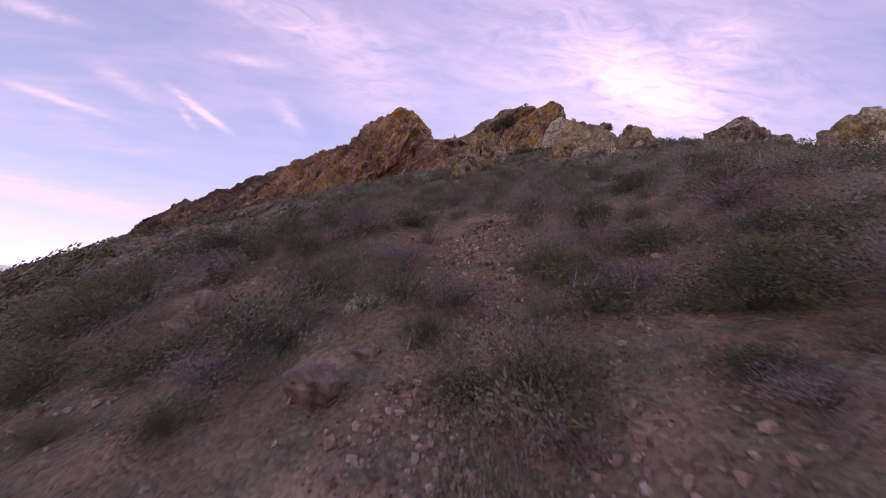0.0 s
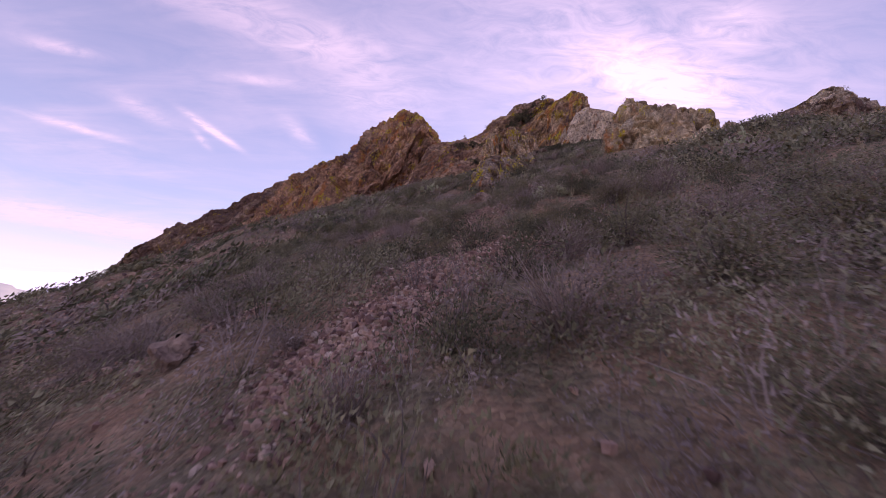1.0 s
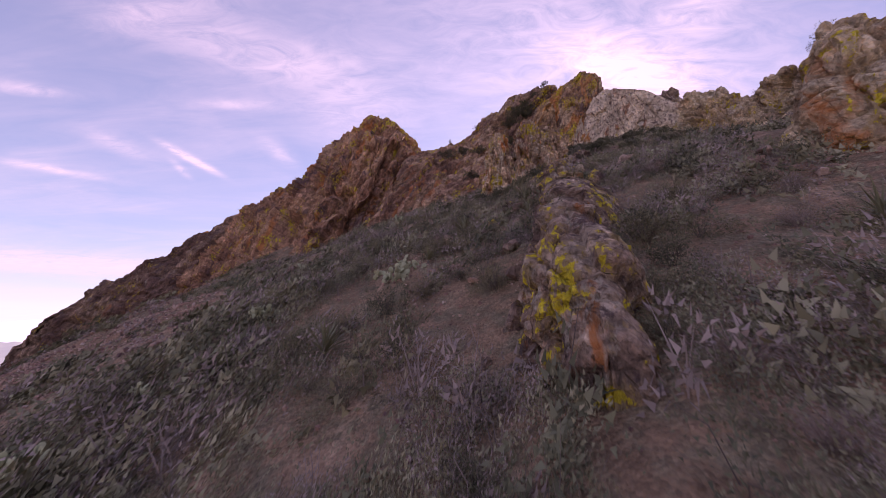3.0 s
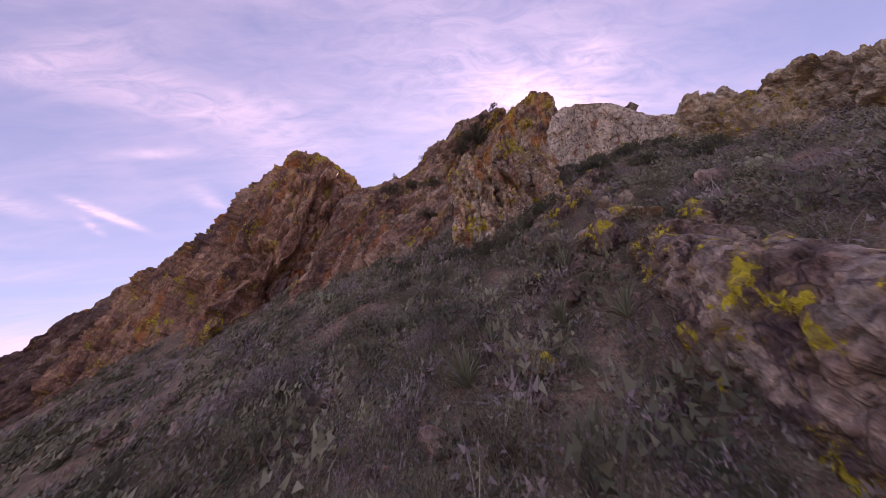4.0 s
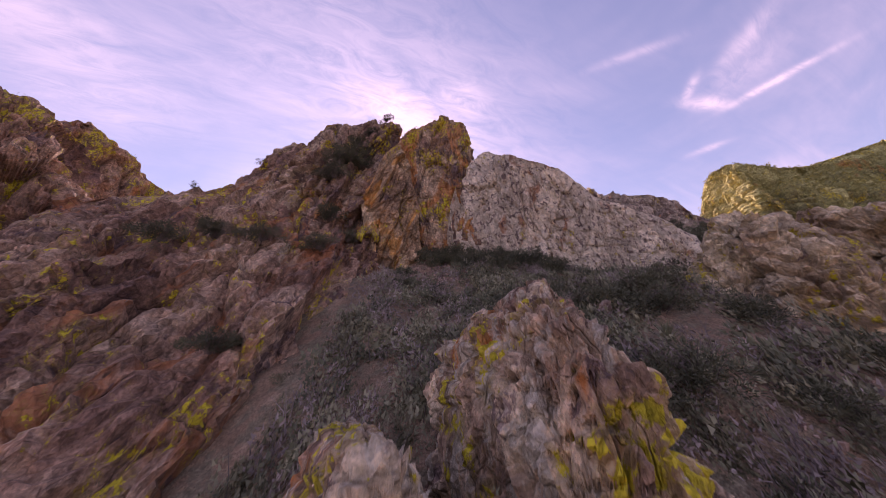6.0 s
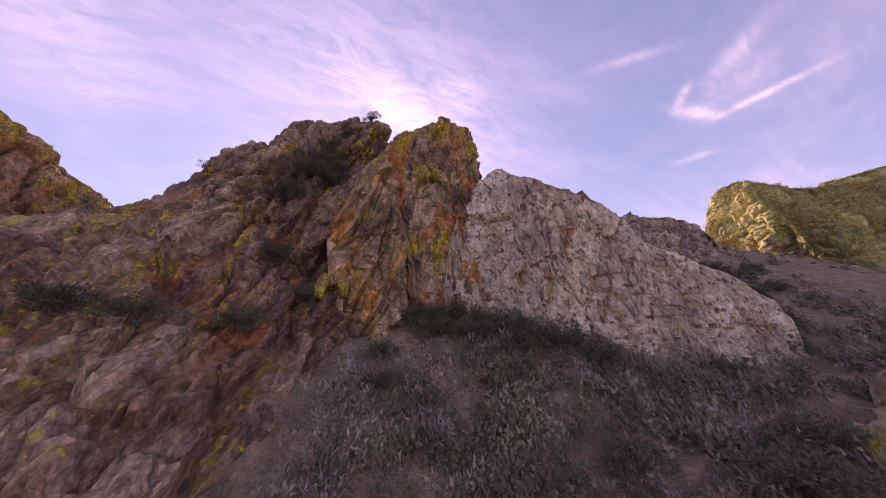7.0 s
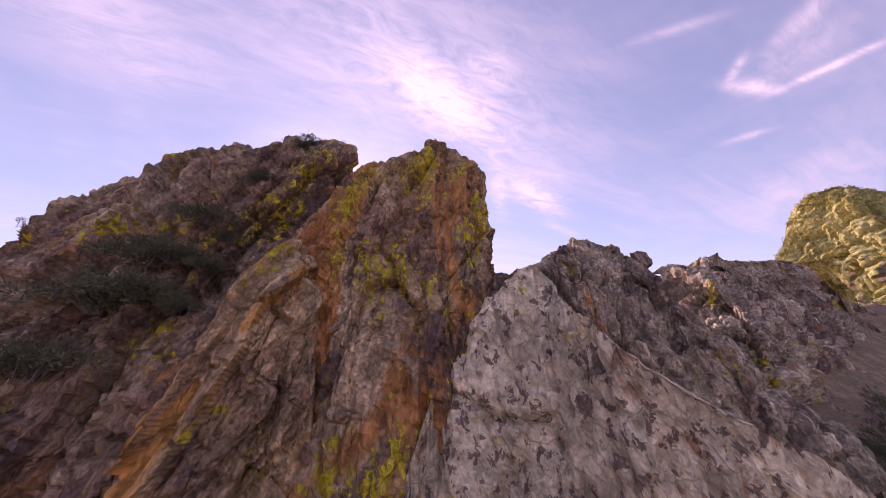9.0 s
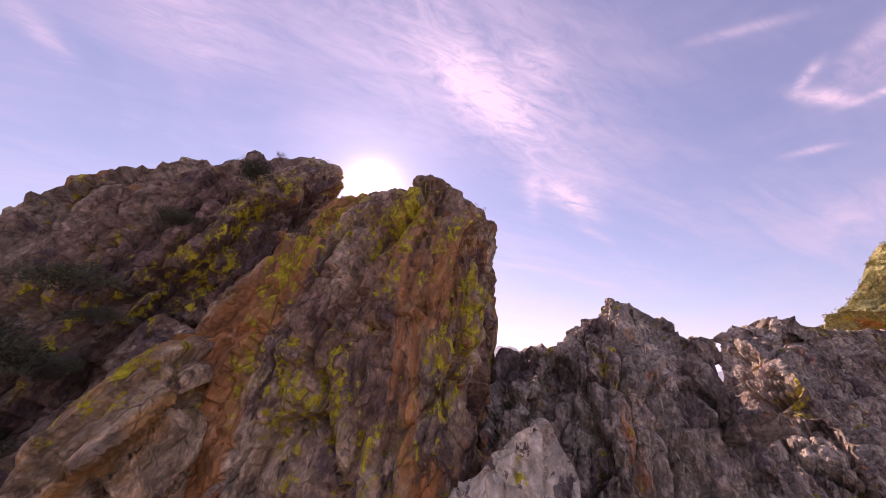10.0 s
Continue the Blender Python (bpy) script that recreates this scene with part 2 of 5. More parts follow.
PURPLE, BROWN, TAN = (0.13, 0.076, 0.07), (0.265, 0.148, 0.108), (0.42, 0.26, 0.18)
rock_peak = rock_material("rock_peak", PURPLE, BROWN, TAN, 0.34, 0.06, 0.52, (0.40, 0.16, 0.06), crest=(42, 54), dip=(0.15, 0.35, 1), grain=0.6)
rock_ridge = rock_material("rock_ridge", PURPLE, (0.20, 0.125, 0.105), (0.33, 0.23, 0.185), 0.1, 0.2, 0.2, dip=(0.2, 0.4, 1), grain=0.5, gain=1.0)
rock_red = rock_material("rock_red", (0.16, 0.09, 0.075), (0.29, 0.172, 0.132), (0.42, 0.29, 0.225), 0.48, 0.12, 0.45, (0.38, 0.15, 0.07), crest=(36, 46), dip=(0.45, 0.45, 0.8), grain=0.9, gain=1.08)
rock_dome = rock_material("rock_dome", (0.14, 0.088, 0.08), (0.27, 0.17, 0.138), (0.42, 0.31, 0.24), 0.38, 0.15, 0.5, (0.44, 0.21, 0.09), crest=(48, 56), dip=(0.5, 0.4, 0.8), varnish=0.5)
rock_fin = rock_material("rock_fin", (0.15, 0.088, 0.076), (0.295, 0.182, 0.13), (0.46, 0.335, 0.245), 0.75, 0.2, 0.68, (0.50, 0.215, 0.08), crest=(46, 54), dip=(0.34, 0.36, 0.87), varnish=0.55)
rock_tan = rock_material("rock_tan", (0.20, 0.13, 0.095), (0.38, 0.25, 0.165), (0.54, 0.40, 0.28), 0.75, 0.2, 0.5, (0.56, 0.28, 0.09), dip=(0.5, 0.3, 0.8), varnish=0.2)
rock_white = rock_material("rock_white", (0.42, 0.34, 0.28), (0.54, 0.45, 0.375), (0.61, 0.515, 0.435), 0.16, 0.0, 0.10, (0.36, 0.17, 0.10), grain=1.4, dip=(0.15, 0.25, 1), varnish=0.54, gain=1.2, stretch=0.8, pits=3.0, facets=0.3)
rock_grey = rock_material("rock_grey", (0.17, 0.12, 0.108), (0.32, 0.245, 0.21), (0.48, 0.40, 0.34), 0.25, 0.35, 0.3, varnish=0.55)
rock_shoulder = rock_material("rock_shoulder", (0.22, 0.155, 0.115), (0.37, 0.285, 0.21), (0.50, 0.41, 0.31), 0.08, 0.35, 0.62, dip=(0.3, 0.4, 0.9), varnish=0.12, gain=1.35, facets=0.45)
rock_pillar = rock_material("rock_pillar", (0.17, 0.105, 0.088), (0.32, 0.21, 0.155), (0.50, 0.39, 0.30), 0.3, 0.7, 0.9, grain=2.0, dip=(0, 0.1, 1), varnish=0.32, stretch=0.6, gain=1.45)
rock_rib_mat = rock_material("rock_rib", (0.17, 0.108, 0.095), (0.30, 0.21, 0.175), (0.44, 0.35, 0.30), 0.12, 0.45, 0.95, grain=2.2, dip=(0.1, 0.4, 1), varnish=0.5, stretch=0.8, gain=0.85)
rock_lichen = rock_material("rock_lichen", (0.17, 0.105, 0.088), (0.32, 0.21, 0.155), (0.50, 0.39, 0.30), 0.3, 0.4, 1.7, grain=1.4)
# far hill's rock, yellowed to carry some of the sunlight in its colour
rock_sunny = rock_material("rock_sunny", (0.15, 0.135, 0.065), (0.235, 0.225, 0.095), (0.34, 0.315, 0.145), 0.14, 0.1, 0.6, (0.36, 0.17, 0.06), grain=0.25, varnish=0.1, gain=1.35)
stone = rock_material("stone", (0.17, 0.112, 0.105), (0.29, 0.205, 0.18), (0.40, 0.31, 0.265), 0.0, 0.2, 0.0, grain=2.0, varnish=0.3, gain=1.25, facets=0.4)
chalk = leaf_material("white_droppings", (0.62, 0.60, 0.57), (0.80, 0.78, 0.74), 0.9)


def ground_material():
    m, n, shader = surface("dry_ground")
    at = n.add("ShaderNodeTexCoord").outputs["Object"]
    broad = n.noise(at, 0.16, 6, 0.6, 0.5)
    fine = n.noise(at, 5.0, 7, 0.7)
    soil = n.ramp(n.noise(at, 0.9, 6, 0.65), (0.32, (0.17, 0.113, 0.070)), (0.52, (0.315, 0.21, 0.132)), (0.70, (0.48, 0.335, 0.22)))
    red = n.mix(n.math("MULTIPLY", n.step(broad, 0.54, 0.68), 0.7), soil, n.ramp(fine, (0.3, (0.26, 0.140, 0.088)), (0.7, (0.46, 0.27, 0.175))))
    litter = n.mix(n.step(n.noise(at, 1.7, 6, 0.7), 0.44, 0.58), red, n.ramp(fine, (0.3, (0.12, 0.10, 0.062)), (0.7, (0.31, 0.255, 0.165))))
    pebble = n.voronoi(at, 21.0, "F1", "Color")
    grey = n.add("ShaderNodeSeparateColor")
    n.set(grey.inputs[0], pebble)
    tone = n.mix(0.45, litter, n.ramp(grey.outputs[1], (0.0, 0.45), (1.0, 1.5)), "MULTIPLY")
    relief = n.math("ADD", fine, n.math("MULTIPLY", n.voronoi(at, 21.0), -0.8))
    finish(n, shader, tone, 0.95, relief, 0.06, 0.9)
    return m


def scree_material():
    m, n, shader = surface("scree_stones")
    at = n.add("ShaderNodeTexCoord").outputs["Object"]
    rnd = n.add("ShaderNodeNewGeometry").outputs["Random Per Island"]
    fine = n.noise(at, 14.0, 5, 0.7)
    tone = n.ramp(rnd, (0.0, (0.15, 0.095, 0.085)), (0.35, (0.33, 0.205, 0.165)), (0.65, (0.44, 0.29, 0.215)), (0.92, (0.47, 0.35, 0.275)), (1.0, (0.60, 0.50, 0.41)))
    tone = n.mix(0.6, tone, n.ramp(fine, (0.3, 0.5), (0.7, 1.4)), "MULTIPLY")
    finish(n, shader, tone, 0.9, fine, 0.02, 0.7)
    return m


def plain_material():
    """The far plain and slopes: soil dotted with scrub."""
    m, n, shader = surface("far_scrub")
    at = n.add("ShaderNodeTexCoord").outputs["Object"]
    soil = n.ramp(n.noise(at, 0.06, 8, 0.65), (0.3, (0.14, 0.10, 0.07)), (0.7, (0.30, 0.24, 0.15)))
    tone = n.mix(n.step(n.noise(at, 0.5, 5, 0.7), 0.46, 0.6), soil, (0.085, 0.09, 0.045))
    finish(n, shader, tone, 0.95)
    return m


def haze_glow_material(name, tone, veil, amount):
    """Far mountains, the bright air before them painted on as an even bluish glow."""
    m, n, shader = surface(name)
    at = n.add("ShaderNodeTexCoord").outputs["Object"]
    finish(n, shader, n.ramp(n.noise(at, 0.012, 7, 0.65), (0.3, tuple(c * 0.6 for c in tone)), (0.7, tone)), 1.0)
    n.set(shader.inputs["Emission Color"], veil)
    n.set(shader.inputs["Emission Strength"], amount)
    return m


ground_mat = ground_material()
scree_mat = scree_material()
plain_mat = plain_material()
sage = leaf_material("grey_green_leaves", (0.105, 0.103, 0.06), (0.33, 0.31, 0.185))
olive = leaf_material("olive_leaves", (0.082, 0.08, 0.042), (0.285, 0.255, 0.14))
deep = leaf_material("dark_green_leaves", (0.052, 0.057, 0.034), (0.175, 0.176, 0.10))
bare = leaf_material("bare_twigs", (0.16, 0.126, 0.11), (0.43, 0.345, 0.295), 0.85)
straw = leaf_material("dry_grass", (0.20, 0.165, 0.10), (0.42, 0.355, 0.225))
# paler, yellower scrub leaves: sunshine on the far hill put into the tone
sun_tinted = leaf_material("sunlit_scrub", (0.19, 0.18, 0.055), (0.48, 0.43, 0.15))
pad_mat = leaf_material("cactus_pad", (0.24, 0.265, 0.15), (0.46, 0.48, 0.29), 0.55)
yucca_mat = leaf_material("yucca_leaves", (0.11, 0.12, 0.07), (0.30, 0.30, 0.17), 0.5)
bark = leaf_material("bark", (0.10, 0.08, 0.068), (0.22, 0.175, 0.145), 0.9)


# ---- noise and mesh helpers ----
def hash01(i, j, l, seed):
    h = (i * 374761393 + j * 668265263 + l * 2147483647 + seed * 974634541).astype(np.uint64) & np.uint64(0xFFFFFFFF)
    h = ((h ^ (h >> np.uint64(13))) * np.uint64(1274126177)) & np.uint64(0xFFFFFFFF)
    h = ((h ^ (h >> np.uint64(16))) * np.uint64(2246822519)) & np.uint64(0xFFFFFFFF)
    return ((h ^ (h >> np.uint64(15))) & np.uint64(0xFFFFFF)).astype(float) / 0xFFFFFF


def value_noise(p, seed=0):
    """Smooth noise, about -1 to 1."""
    c = np.floor(p).astype(np.int64)
    f = p - c
    f = f * f * f * (f * (f * 6 - 15) + 10)
    out = 0
    for a in (0, 1):
        for b in (0, 1):
            for d in (0, 1):
                w = (f[:, 0] if a else 1 - f[:, 0]) * (f[:, 1] if b else 1 - f[:, 1]) * (f[:, 2] if d else 1 - f[:, 2])
                out = out + w * hash01(c[:, 0] + a, c[:, 1] + b, c[:, 2] + d, seed)
    return out * 2 - 1


def fbm(p, octaves=4, seed=0, gain=0.5):
    total, amp = 0, 1.0
    for n in range(octaves):
        total = total + amp * value_noise(p * 2.03**n + 17.3 * n, seed + n)
        amp *= gain
    return total


def cells(p, seed=0):
    """Cell noise: gap between the two nearest cells, a random number and a random slope for the nearest."""
    c = np.floor(p).astype(np.int64)
    first, second = np.full(len(p), 9.0), np.full(len(p), 9.0)
    best, away = np.zeros((len(p), 3), np.int64), np.zeros((len(p), 3))
    for a in (-1, 0, 1):
        for b in (-1, 0, 1):
            for d in (-1, 0, 1):
                q = c + (a, b, d)
                jitter = np.stack([hash01(q[:, 0], q[:, 1], q[:, 2], seed + s) for s in (1, 2, 3)], 1)
                off = p - q - jitter
                r = (off * off).sum(1)
                closer = r < first
                second = np.where(closer, first, np.minimum(second, r))
                first = np.where(closer, r, first)
                best[closer], away[closer] = q[closer], off[closer]
    rnd = hash01(best[:, 0], best[:, 1], best[:, 2], seed + 7)
    tilt = np.stack([hash01(best[:, 0], best[:, 1], best[:, 2], seed + s) for s in (8, 9, 10)], 1) - 0.5
    return np.sqrt(second) - np.sqrt(first), rnd, (tilt * away).sum(1), best


def mesh_of(name, verts, faces, smooth=True):
    """A mesh from arrays; all faces have as many corners."""
    me = bpy.data.meshes.new(name)
    verts, faces = np.asarray(verts, np.float32), np.asarray(faces, np.int32)
    me.vertices.add(len(verts))
    me.vertices.foreach_set("co", verts.ravel())
    me.loops.add(faces.size)
    me.loops.foreach_set("vertex_index", faces.ravel())
    me.polygons.add(len(faces))
    me.polygons.foreach_set("loop_start", np.arange(0, faces.size, faces.shape[1], dtype=np.int32))
    me.polygons.foreach_set("use_smooth", np.full(len(faces), smooth))
    me.update(calc_edges=True)
    return me


def solid(name, verts, faces, material, parent=None, smooth=True):
    ob = new(name, mesh_of(name, verts, faces, smooth))
    ob.data.materials.append(material)
    ob.parent = parent
    return ob


def grid_faces(rows, cols):
    i = np.arange((rows - 1) * (cols - 1))
    a = (i // (cols - 1)) * cols + i % (cols - 1)
    return np.stack([a, a + 1, a + cols + 1, a + cols], 1)


# ---- the hillside ----
CREST_X = (-2000, -110, -85, -54, -20, -9, 2, 15, 20, 30, 60, 110, 2000)
CREST_Y = (60, 62, 80, 90, 80, 70, 70, 66, 62, 61, 63, 72, 72)


def slope(x, y):
    """The bare form of the hill: one steep even side, a crest, and the plain far below."""
    across = 0.4 * (np.minimum(x, 16) + 3.8) + 0.16 * (np.clip(x, 16, 55) - 16) - 0.10 * np.maximum(x - 60, 0) + 0.11 * np.minimum(x + 25, 0)
    yc = np.interp(x, CREST_X, CREST_Y)
    z = 7.7 + 0.62 * (np.minimum(y, yc) - 18.9) + across
    over = np.maximum(y - yc, 0)
    z = z - 0.48 * over - 0.10 * np.minimum(over, 6)
    # the brushy shoulder under the crags, fading towards the pale wall and the open slope beyond it
    shoulder = np.interp(y, (0, 12, 25, 32, 40, 46, 52, 58, 66, 90), (0.6, 0.7, 0.8, 1.3, 1.2, 1.5, 1.5, 1.5, 1.4, 0.5))
    z = z + shoulder * (1 - np.clip((x - 1) / 5, 0, 1) * np.clip((y - 50) / 6, 0, 1)) * (1 - np.clip((x - 6) / 8, 0, 1) * np.clip((y - 30) / 8, 0, 1)) * (1 - np.clip((x - 18) / 10, 0, 1)) * (1 - np.clip((-30 - x) / 20, 0, 1))
    z = z - 2.0 * np.exp(-((x - 20) ** 2 / 45.0 + (y - 53.5) ** 2 / 12.0))
    z = z - 1.1 * np.exp(-(((x + 4.5) - 0.12 * (y - 40)) ** 2) / 9.0) * np.clip((y - 36) / 8, 0, 1) * np.clip((58 - y) / 5, 0, 1)
    z = z - 0.20 * np.clip(x - 7, 0, 16) * np.clip((36 - y) / 12, 0, 1)
    z = z - 1.0 * np.clip((-7 - x) / 4, 0, 1) * np.clip((x + 34) / 10, 0, 1) * np.clip((y - 46) / 6, 0, 1) * np.clip((66 - y) / 5, 0, 1)
    low = -75.0
    return low + np.logaddexp(0, (z - low) / 9.0) * 9.0


def ground_at(x, y):
    x, y = np.asarray(x, float), np.asarray(y, float)
    p = np.stack([x.ravel(), y.ravel(), np.zeros(x.size)], 1)
    fade = 1 / (1 + (np.hypot(p[:, 0], p[:, 1] - 35) / 500) ** 2)
    z = slope(p[:, 0], p[:, 1]) + fade * (0.55 * fbm(p / 7.0, 3, 3) + 0.22 * fbm(p / 1.7, 3, 5))
    return z.reshape(x.shape)


def graded(lo, hi, step, far):
    inner = np.arange(lo, hi + step / 2, step)
    grow = step * 1.14 ** np.arange(1, 200)
    reach = np.cumsum(grow)
    reach = reach[reach < far]
    return np.concatenate([lo - reach[::-1], inner, hi + reach])


gx, gy = graded(-26, 26, 0.3, 4600), graded(0, 66, 0.3, 4600)
mx, my = np.meshgrid(gx, gy)
hill = solid("ground", np.stack([mx, my, ground_at(mx, my)], -1).reshape(-1, 3), grid_faces(len(gy), len(gx)), ground_mat)
tagged(hill, "steep stony desert hillside of reddish soil and gravel", "ground", kind="structure")


# ---- crags ----
FOOTPRINTS = []


def resample(stations, step):
    """Stations (front x, y, top x, y, z, back x, y, fullness) at even steps along their tops."""
    s = np.array(stations, float)
    run = np.r_[0, np.cumsum(np.maximum(np.linalg.norm(np.diff(s[:, 2:5], axis=0), axis=1), 0.05))]
    at = np.linspace(0, run[-1], max(8, int(run[-1] / step)))
    out = np.stack([np.interp(at, run, s[:, c]) for c in range(s.shape[1])], 1)
    width = max(1, int(0.8 / step))
    if width > 1:
        w = np.hanning(width + 2)[1:-1]
        w /= w.sum()
        padded = np.pad(out, ((width // 2, width - 1 - width // 2), (0, 0)), mode="edge")
        out = np.stack([np.convolve(padded[:, c], w, "valid") for c in range(out.shape[1])], 1)
    return out


def joined_pieces(keys, least=40):
    """Numbers the connected patches of equal keys in a grid; small ones go to the patch beside them."""
    lab = np.arange(keys.size).reshape(keys.shape)
    for _ in range(400):
        before = lab.copy()
        for axis in (0, 1):
            one, two = (slice(None, -1), slice(1, None))
            i, j = ((one, slice(None)), (two, slice(None))) if axis == 0 else ((slice(None), one), (slice(None), two))
            same = keys[i] == keys[j]
            low = np.minimum(lab[i], lab[j])
            lab[i] = np.where(same, low, lab[i])
            lab[j] = np.where(same, np.minimum(low, lab[j]), lab[j])
        lab = lab.ravel()[lab]
        if (lab == before).all():
            break
    for _ in range(30):
        names, where, count = np.unique(lab, return_inverse=True, return_counts=True)
        tiny = (count < least)[where].reshape(lab.shape)
        if not tiny.any():
            break
        for shift, axis in ((1, 1), (1, 0), (-1, 1), (-1, 0)):
            other = np.roll(lab, shift, axis)
            edge = np.zeros(lab.shape, bool)
            edge[(slice(None), 0 if shift == 1 else -1) if axis else (0 if shift == 1 else -1, slice(None))] = True
            ok = tiny & ~edge & ~np.roll(tiny, shift, axis)
            lab = np.where(ok, other, lab)
            tiny &= ~ok
    return lab


def bricks(p, side, axis, wide, tall, step, seed, crack):
    """Straight-edged joint blocks in columns along the dip, each with its own stand-out and tilt, and clefts between them."""
    bend = 0.35 * fbm(p / (3.0 * wide), 2, seed)
    turn = 0.25 * fbm(p / (4.0 * tall), 2, seed + 3)
    u = p @ side / wide + bend
    iu = np.floor(u).astype(np.int64)
    zero = np.zeros(len(p), np.int64)
    stretch = 0.6 + 0.9 * hash01(iu, zero, zero, seed + 1)
    v = p @ axis / (tall * stretch) + turn + 7.0 * hash01(iu, zero, zero + 5, seed + 1)
    iv = np.floor(v).astype(np.int64)
    fu, fv = u - iu - 0.5, v - iv - 0.5
    out = hash01(iu, iv, zero, seed) - 0.5
    lean = 1.3 * (hash01(iu, iv, zero + 1, seed) - 0.5) * fu + 1.3 * (hash01(iu, iv, zero + 2, seed) - 0.5) * fv
    edge = np.minimum((0.5 - np.abs(fu)) * wide, (0.5 - np.abs(fv)) * tall * stretch * 1.4)
    return out + lean - 0.55 * crack * np.exp(-np.maximum(edge - 0.2 * step, 0) / (0.55 * step))


def crag(name, stations, material, step, label, amp=1.0, block=1.8, tall=2.0, dip=(0.1, 0.2, 1.0), seed=1, sink=1.2, rough=1.0, crack=1.0, slab=(1.5, 0.0), under=None, sharp=True):
    """A rock mass lofted from its front foot over its crest to its back foot, then broken into joints and blocks."""
    s = resample(stations, step)
    front, top, back, full = s[:, 0:2], s[:, 2:5], s[:, 5:7], s[:, 7:8]
    zf = ground_at(front[:, 0], front[:, 1]) - sink
    zb = ground_at(back[:, 0], back[:, 1]) - sink
    height = np.linalg.norm(top[:, :2] - front, axis=1) + top[:, 2] - zf
    nf = max(12, int(np.percentile(height, 85) / step))
    nb = max(8, nf // 4)
    # even steps along each profile
    fine = np.linspace(0, np.pi / 2, 400)[None, :]
    reach = np.linalg.norm(top[:, :2] - front, axis=1)[:, None]
    far_in, high = reach * (1 - np.cos(fine) ** full), (top[:, 2] - zf)[:, None] * np.sin(fine) ** full
    along = np.cumsum(np.hypot(np.diff(far_in, axis=1, prepend=0), np.diff(high, axis=1, prepend=0)), axis=1)
    th = np.stack([np.interp(np.linspace(0, run[-1], nf), run, fine[0]) for run in along])
    out = 1 - np.cos(th) ** full
    up = np.sin(th) ** full
    px = front[:, None, 0] + (top[:, None, 0] - front[:, None, 0]) * out
    py = front[:, None, 1] + (top[:, None, 1] - front[:, None, 1]) * out
    pz = zf[:, None] + (top[:, None, 2] - zf[:, None]) * up
    tb = np.linspace(np.pi / 2, 0, nb + 1)[None, 1:]
    outb, upb = 1 - np.cos(tb) ** full, np.sin(tb) ** full
    qx = back[:, None, 0] + (top[:, None, 0] - back[:, None, 0]) * outb
    qy = back[:, None, 1] + (top[:, None, 1] - back[:, None, 1]) * outb
    qz = zb[:, None] + (top[:, None, 2] - zb[:, None]) * upb
    grid = np.stack([np.concatenate([px, qx], 1), np.concatenate([py, qy], 1), np.concatenate([pz, qz], 1)], -1)
    low = np.minimum(zf, zb) - 0.3
    heads = []
    for end in (0, -1):
        cap = grid[end].copy()
        cap[:, 2] = np.minimum(cap[:, 2], low[end])
        heads.append(cap[None])
    grid = np.concatenate([heads[0], grid, heads[1]])
    crest = np.tile(np.concatenate([np.linspace(0, 1, nf), np.linspace(1, 0, nb + 1)[1:]]), len(grid))
    rows, cols = grid.shape[:2]
    du, dv = np.gradient(grid, axis=0), np.gradient(grid, axis=1)
    nrm = np.cross(du, dv)
    nrm /= np.maximum(np.linalg.norm(nrm, axis=-1, keepdims=True), 1e-6)
    mid = nrm[rows // 2, nf // 2]
    want = np.array([*(front - top[:, :2]).mean(0), 0.3])
    flip = mid @ want < 0
    if flip:
        nrm = -nrm
    p, nrm = grid.reshape(-1, 3), nrm.reshape(-1, 3)
    axis = np.array(dip) / np.linalg.norm(dip)
    joint = p + 0.1 * block * np.stack([value_noise(p / (1.3 * block), seed + 40 + c) for c in range(3)], 1)
    drawn = joint - axis * (joint @ axis)[:, None] * (1 - 1 / (1 + 0.35 * (tall - 1)))
    joint = joint - axis * (joint @ axis)[:, None] * (1 - 1 / tall)
    gap1, rnd1, tilt1, which = cells(joint / (block * 2.1), seed + 11)
    gap3, rnd3, tilt3, _ = cells(drawn / (block * 0.3), seed + 31)
    side = np.cross(axis, want / np.linalg.norm(want))
    side /= np.linalg.norm(side)
    d = 0.25 * amp * block * fbm(p / (3.2 * block), 3, seed) - 0.22 * amp * block
    d = d + amp * block * (0.45 * (rnd1 - 0.5) + 1.5 * tilt1)
    d = d + rough * amp * block * (0.16 * (rnd3 - 0.5) + 0.34 * tilt3)
    cleft = lambda gap, size, wide: np.exp(-np.maximum(gap * size - wide * 0.4, 0) / wide)
    d = d - crack * amp * block * (0.40 * cleft(gap1, 2.1 * block, 0.75 * step) + 0.06 * cleft(gap3, 0.3 * block, 0.5 * step))
    d = d + amp * block * 0.5 * bricks(p, side, axis, 1.05 * block, 1.2 * block * tall, step, seed + 60, crack)
    d = d + amp * block * 0.32 * bricks(p, side, axis, 0.46 * block, 0.5 * block * tall, step, seed + 63, crack)
    if slab[1] > 0:
        # overlapping slabs that run up along the dip, each with its own thickness
        s_at = p @ side / slab[0] + 0.55 * fbm(p / (2.6 * slab[0]), 2, seed + 70)
        n_at = np.floor(s_at)
        zero = np.zeros(len(p), np.int64)
        thick = hash01(n_at.astype(np.int64), zero, zero, seed + 71)
        d = d + slab[1] * ((s_at - n_at) * (0.4 + thick) + 0.7 * thick - 0.7)
    if step < 0.2:
        gap4, rnd4, tilt4, _ = cells(drawn / (block * 0.14), seed + 37)
        d = d + rough * amp * block * (0.06 * (rnd4 - 0.5) + 0.12 * tilt4)
    d = d * (1 - 0.55 * np.clip((crest - 0.7) / 0.3, 0, 1) ** 1.5)
